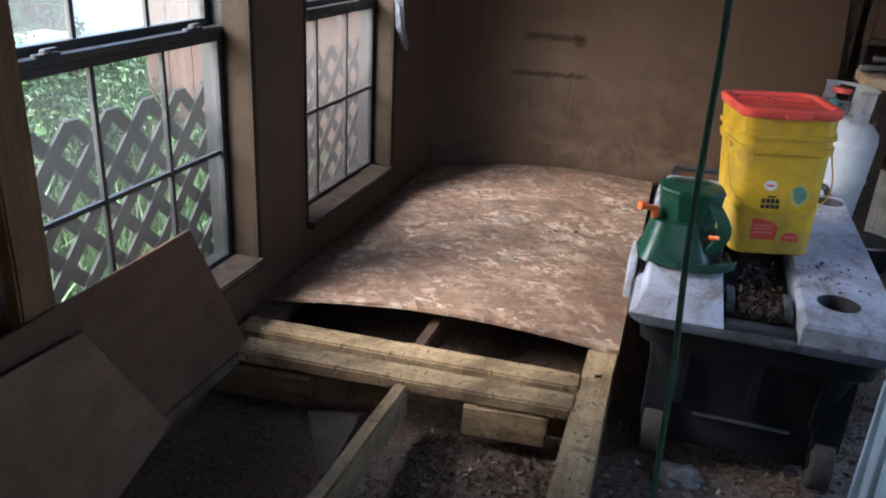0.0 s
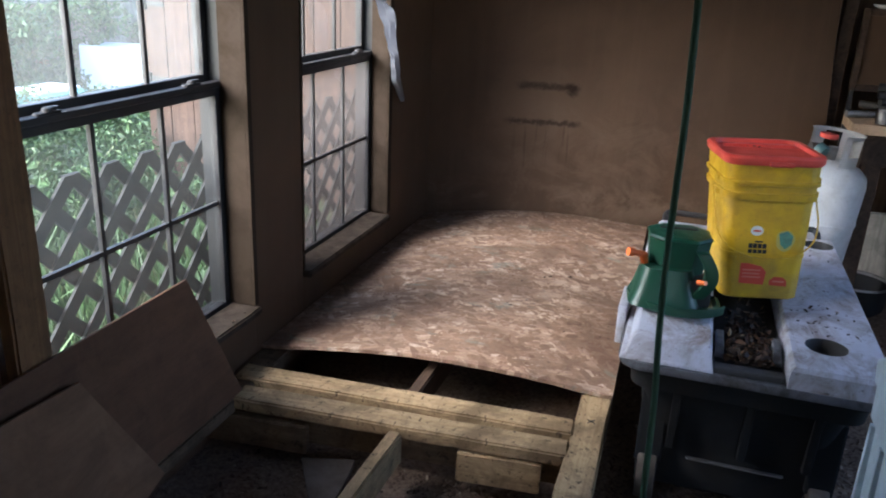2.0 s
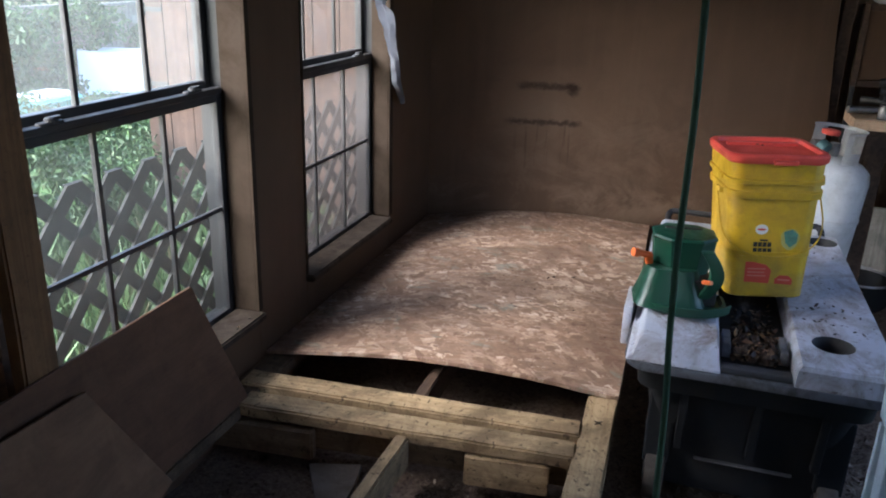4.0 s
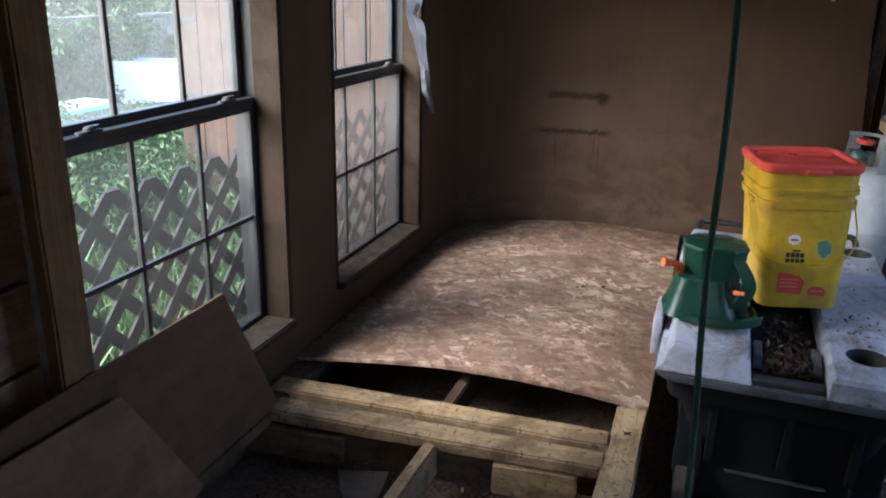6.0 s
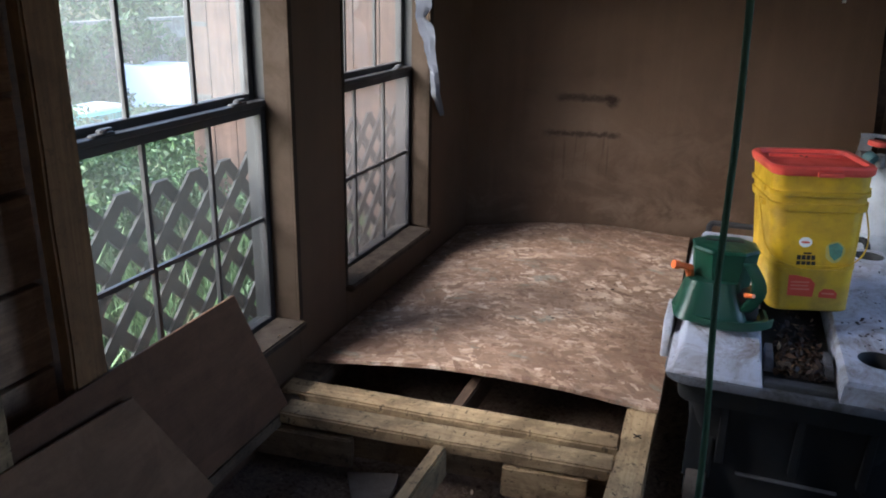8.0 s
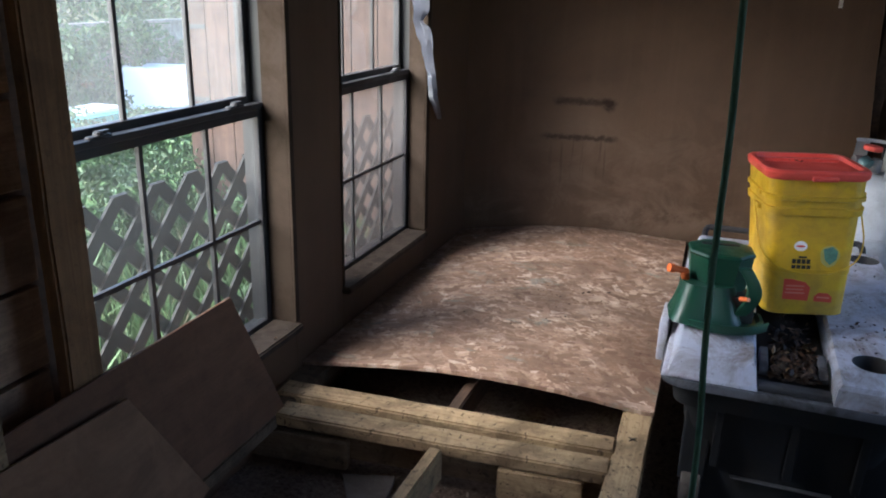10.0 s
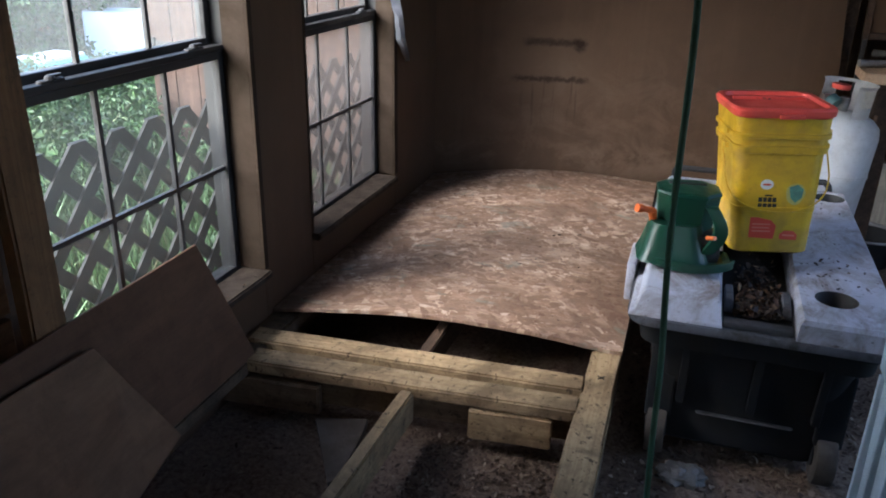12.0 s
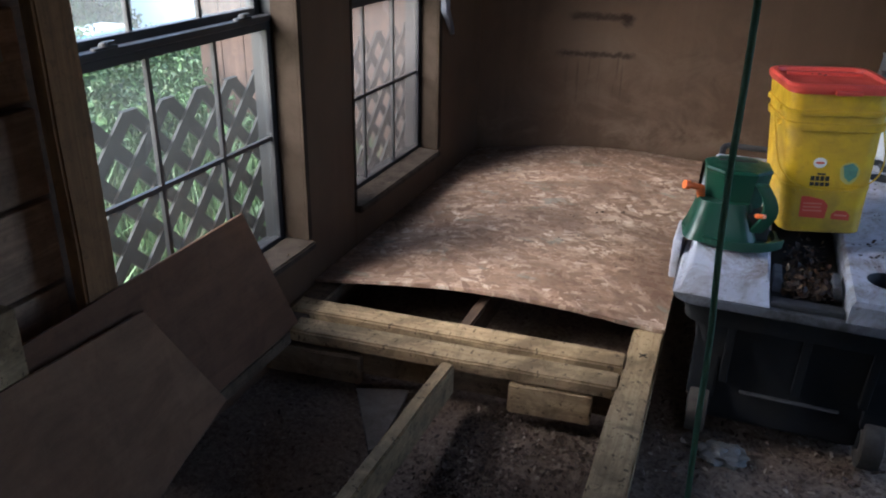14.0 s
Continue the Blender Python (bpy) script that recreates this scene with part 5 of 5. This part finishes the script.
rg0 = random.Random(21)
near = [(rg0.uniform(-3.2, -1.0), rg0.uniform(2.4, 4.1) + 0, rg0.uniform(0.0, 0.35), rg0.uniform(0.12, 0.26)) for _ in range(30)]
near = [(x, y + (-x - 1) * 0.9, z, r) for x, y, z, r in near]
leaf_cloud("weeds", "tall bright green weeds beyond the lattice", 15000, clumps(near), (0.02, 0.055), LEAVES, 31, 0.7, "weeds")
mid = [(rg0.uniform(-5.5, -5.1), rg0.uniform(4.6, 7.7), rg0.uniform(0.0, 0.75), rg0.uniform(0.15, 0.34)) for _ in range(36)]
leaf_cloud("shrubs", "leafy green shrubs along the board fence", 9000, clumps(mid), (0.05, 0.11), LEAVES, 32, 0.8, "shrubs")
mid2 = [(rg0.uniform(-5.5, -5.2), rg0.uniform(7.4, 12.0), rg0.uniform(0.0, 0.8), rg0.uniform(0.15, 0.3)) for _ in range(30)]
leaf_cloud("shrubs", "climbing green shrubs on the board fence", 7000, clumps(mid2), (0.05, 0.11), LEAVES, 33, 0.8, "shrubs")
back = [(rg0.uniform(-12, -7.5), rg0.uniform(6, 22), rg0.uniform(0.4, 2.6), rg0.uniform(0.5, 1.1)) for _ in range(60)]
leaf_cloud("hedge", "bright leafy hedge behind the fence", 16000, clumps(back), (0.10, 0.24), LEAVES, 34, 0.8, "hedge")


def blades(rg):
    x = -0.5 - 3.0 * rg.random() ** 1.3
    return Vector((x, rg.uniform(1.6, 4.2) + (-x - 0.5) * 0.95, 0.0))


def grass(count, seed):
    rg = random.Random(seed)
    vs, fs = [], []
    for i in range(count):
        p = blades(rg)
        h = rg.uniform(0.10, 0.42)
        a = rg.uniform(0, 6.3)
        w = rg.uniform(0.003, 0.008)
        lean = Vector((rg.gauss(0, 0.3), rg.gauss(0, 0.3), 0)) * h
        s = Vector((math.cos(a), math.sin(a), 0)) * w
        b = len(vs)
        base = p + Vector((0, 0, -0.08))
        vs += [base - s, base + s, base + lean * 0.4 + s * 0.8 + Vector((0, 0, h * 0.6)), base + lean * 0.4 - s * 0.8 + Vector((0, 0, h * 0.6)), base + lean + Vector((0, 0, h))]
        fs += [(b, b + 1, b + 2, b + 3), (b + 3, b + 2, b + 4)]
    me = bpy.data.meshes.new("grass")
    me.from_pydata(vs, [], fs)
    me.materials.append(GRASS)
    return tagged(new("grass", me), "long green grass in the yard", "grass", kind="stuff")


grass(9000, 41)
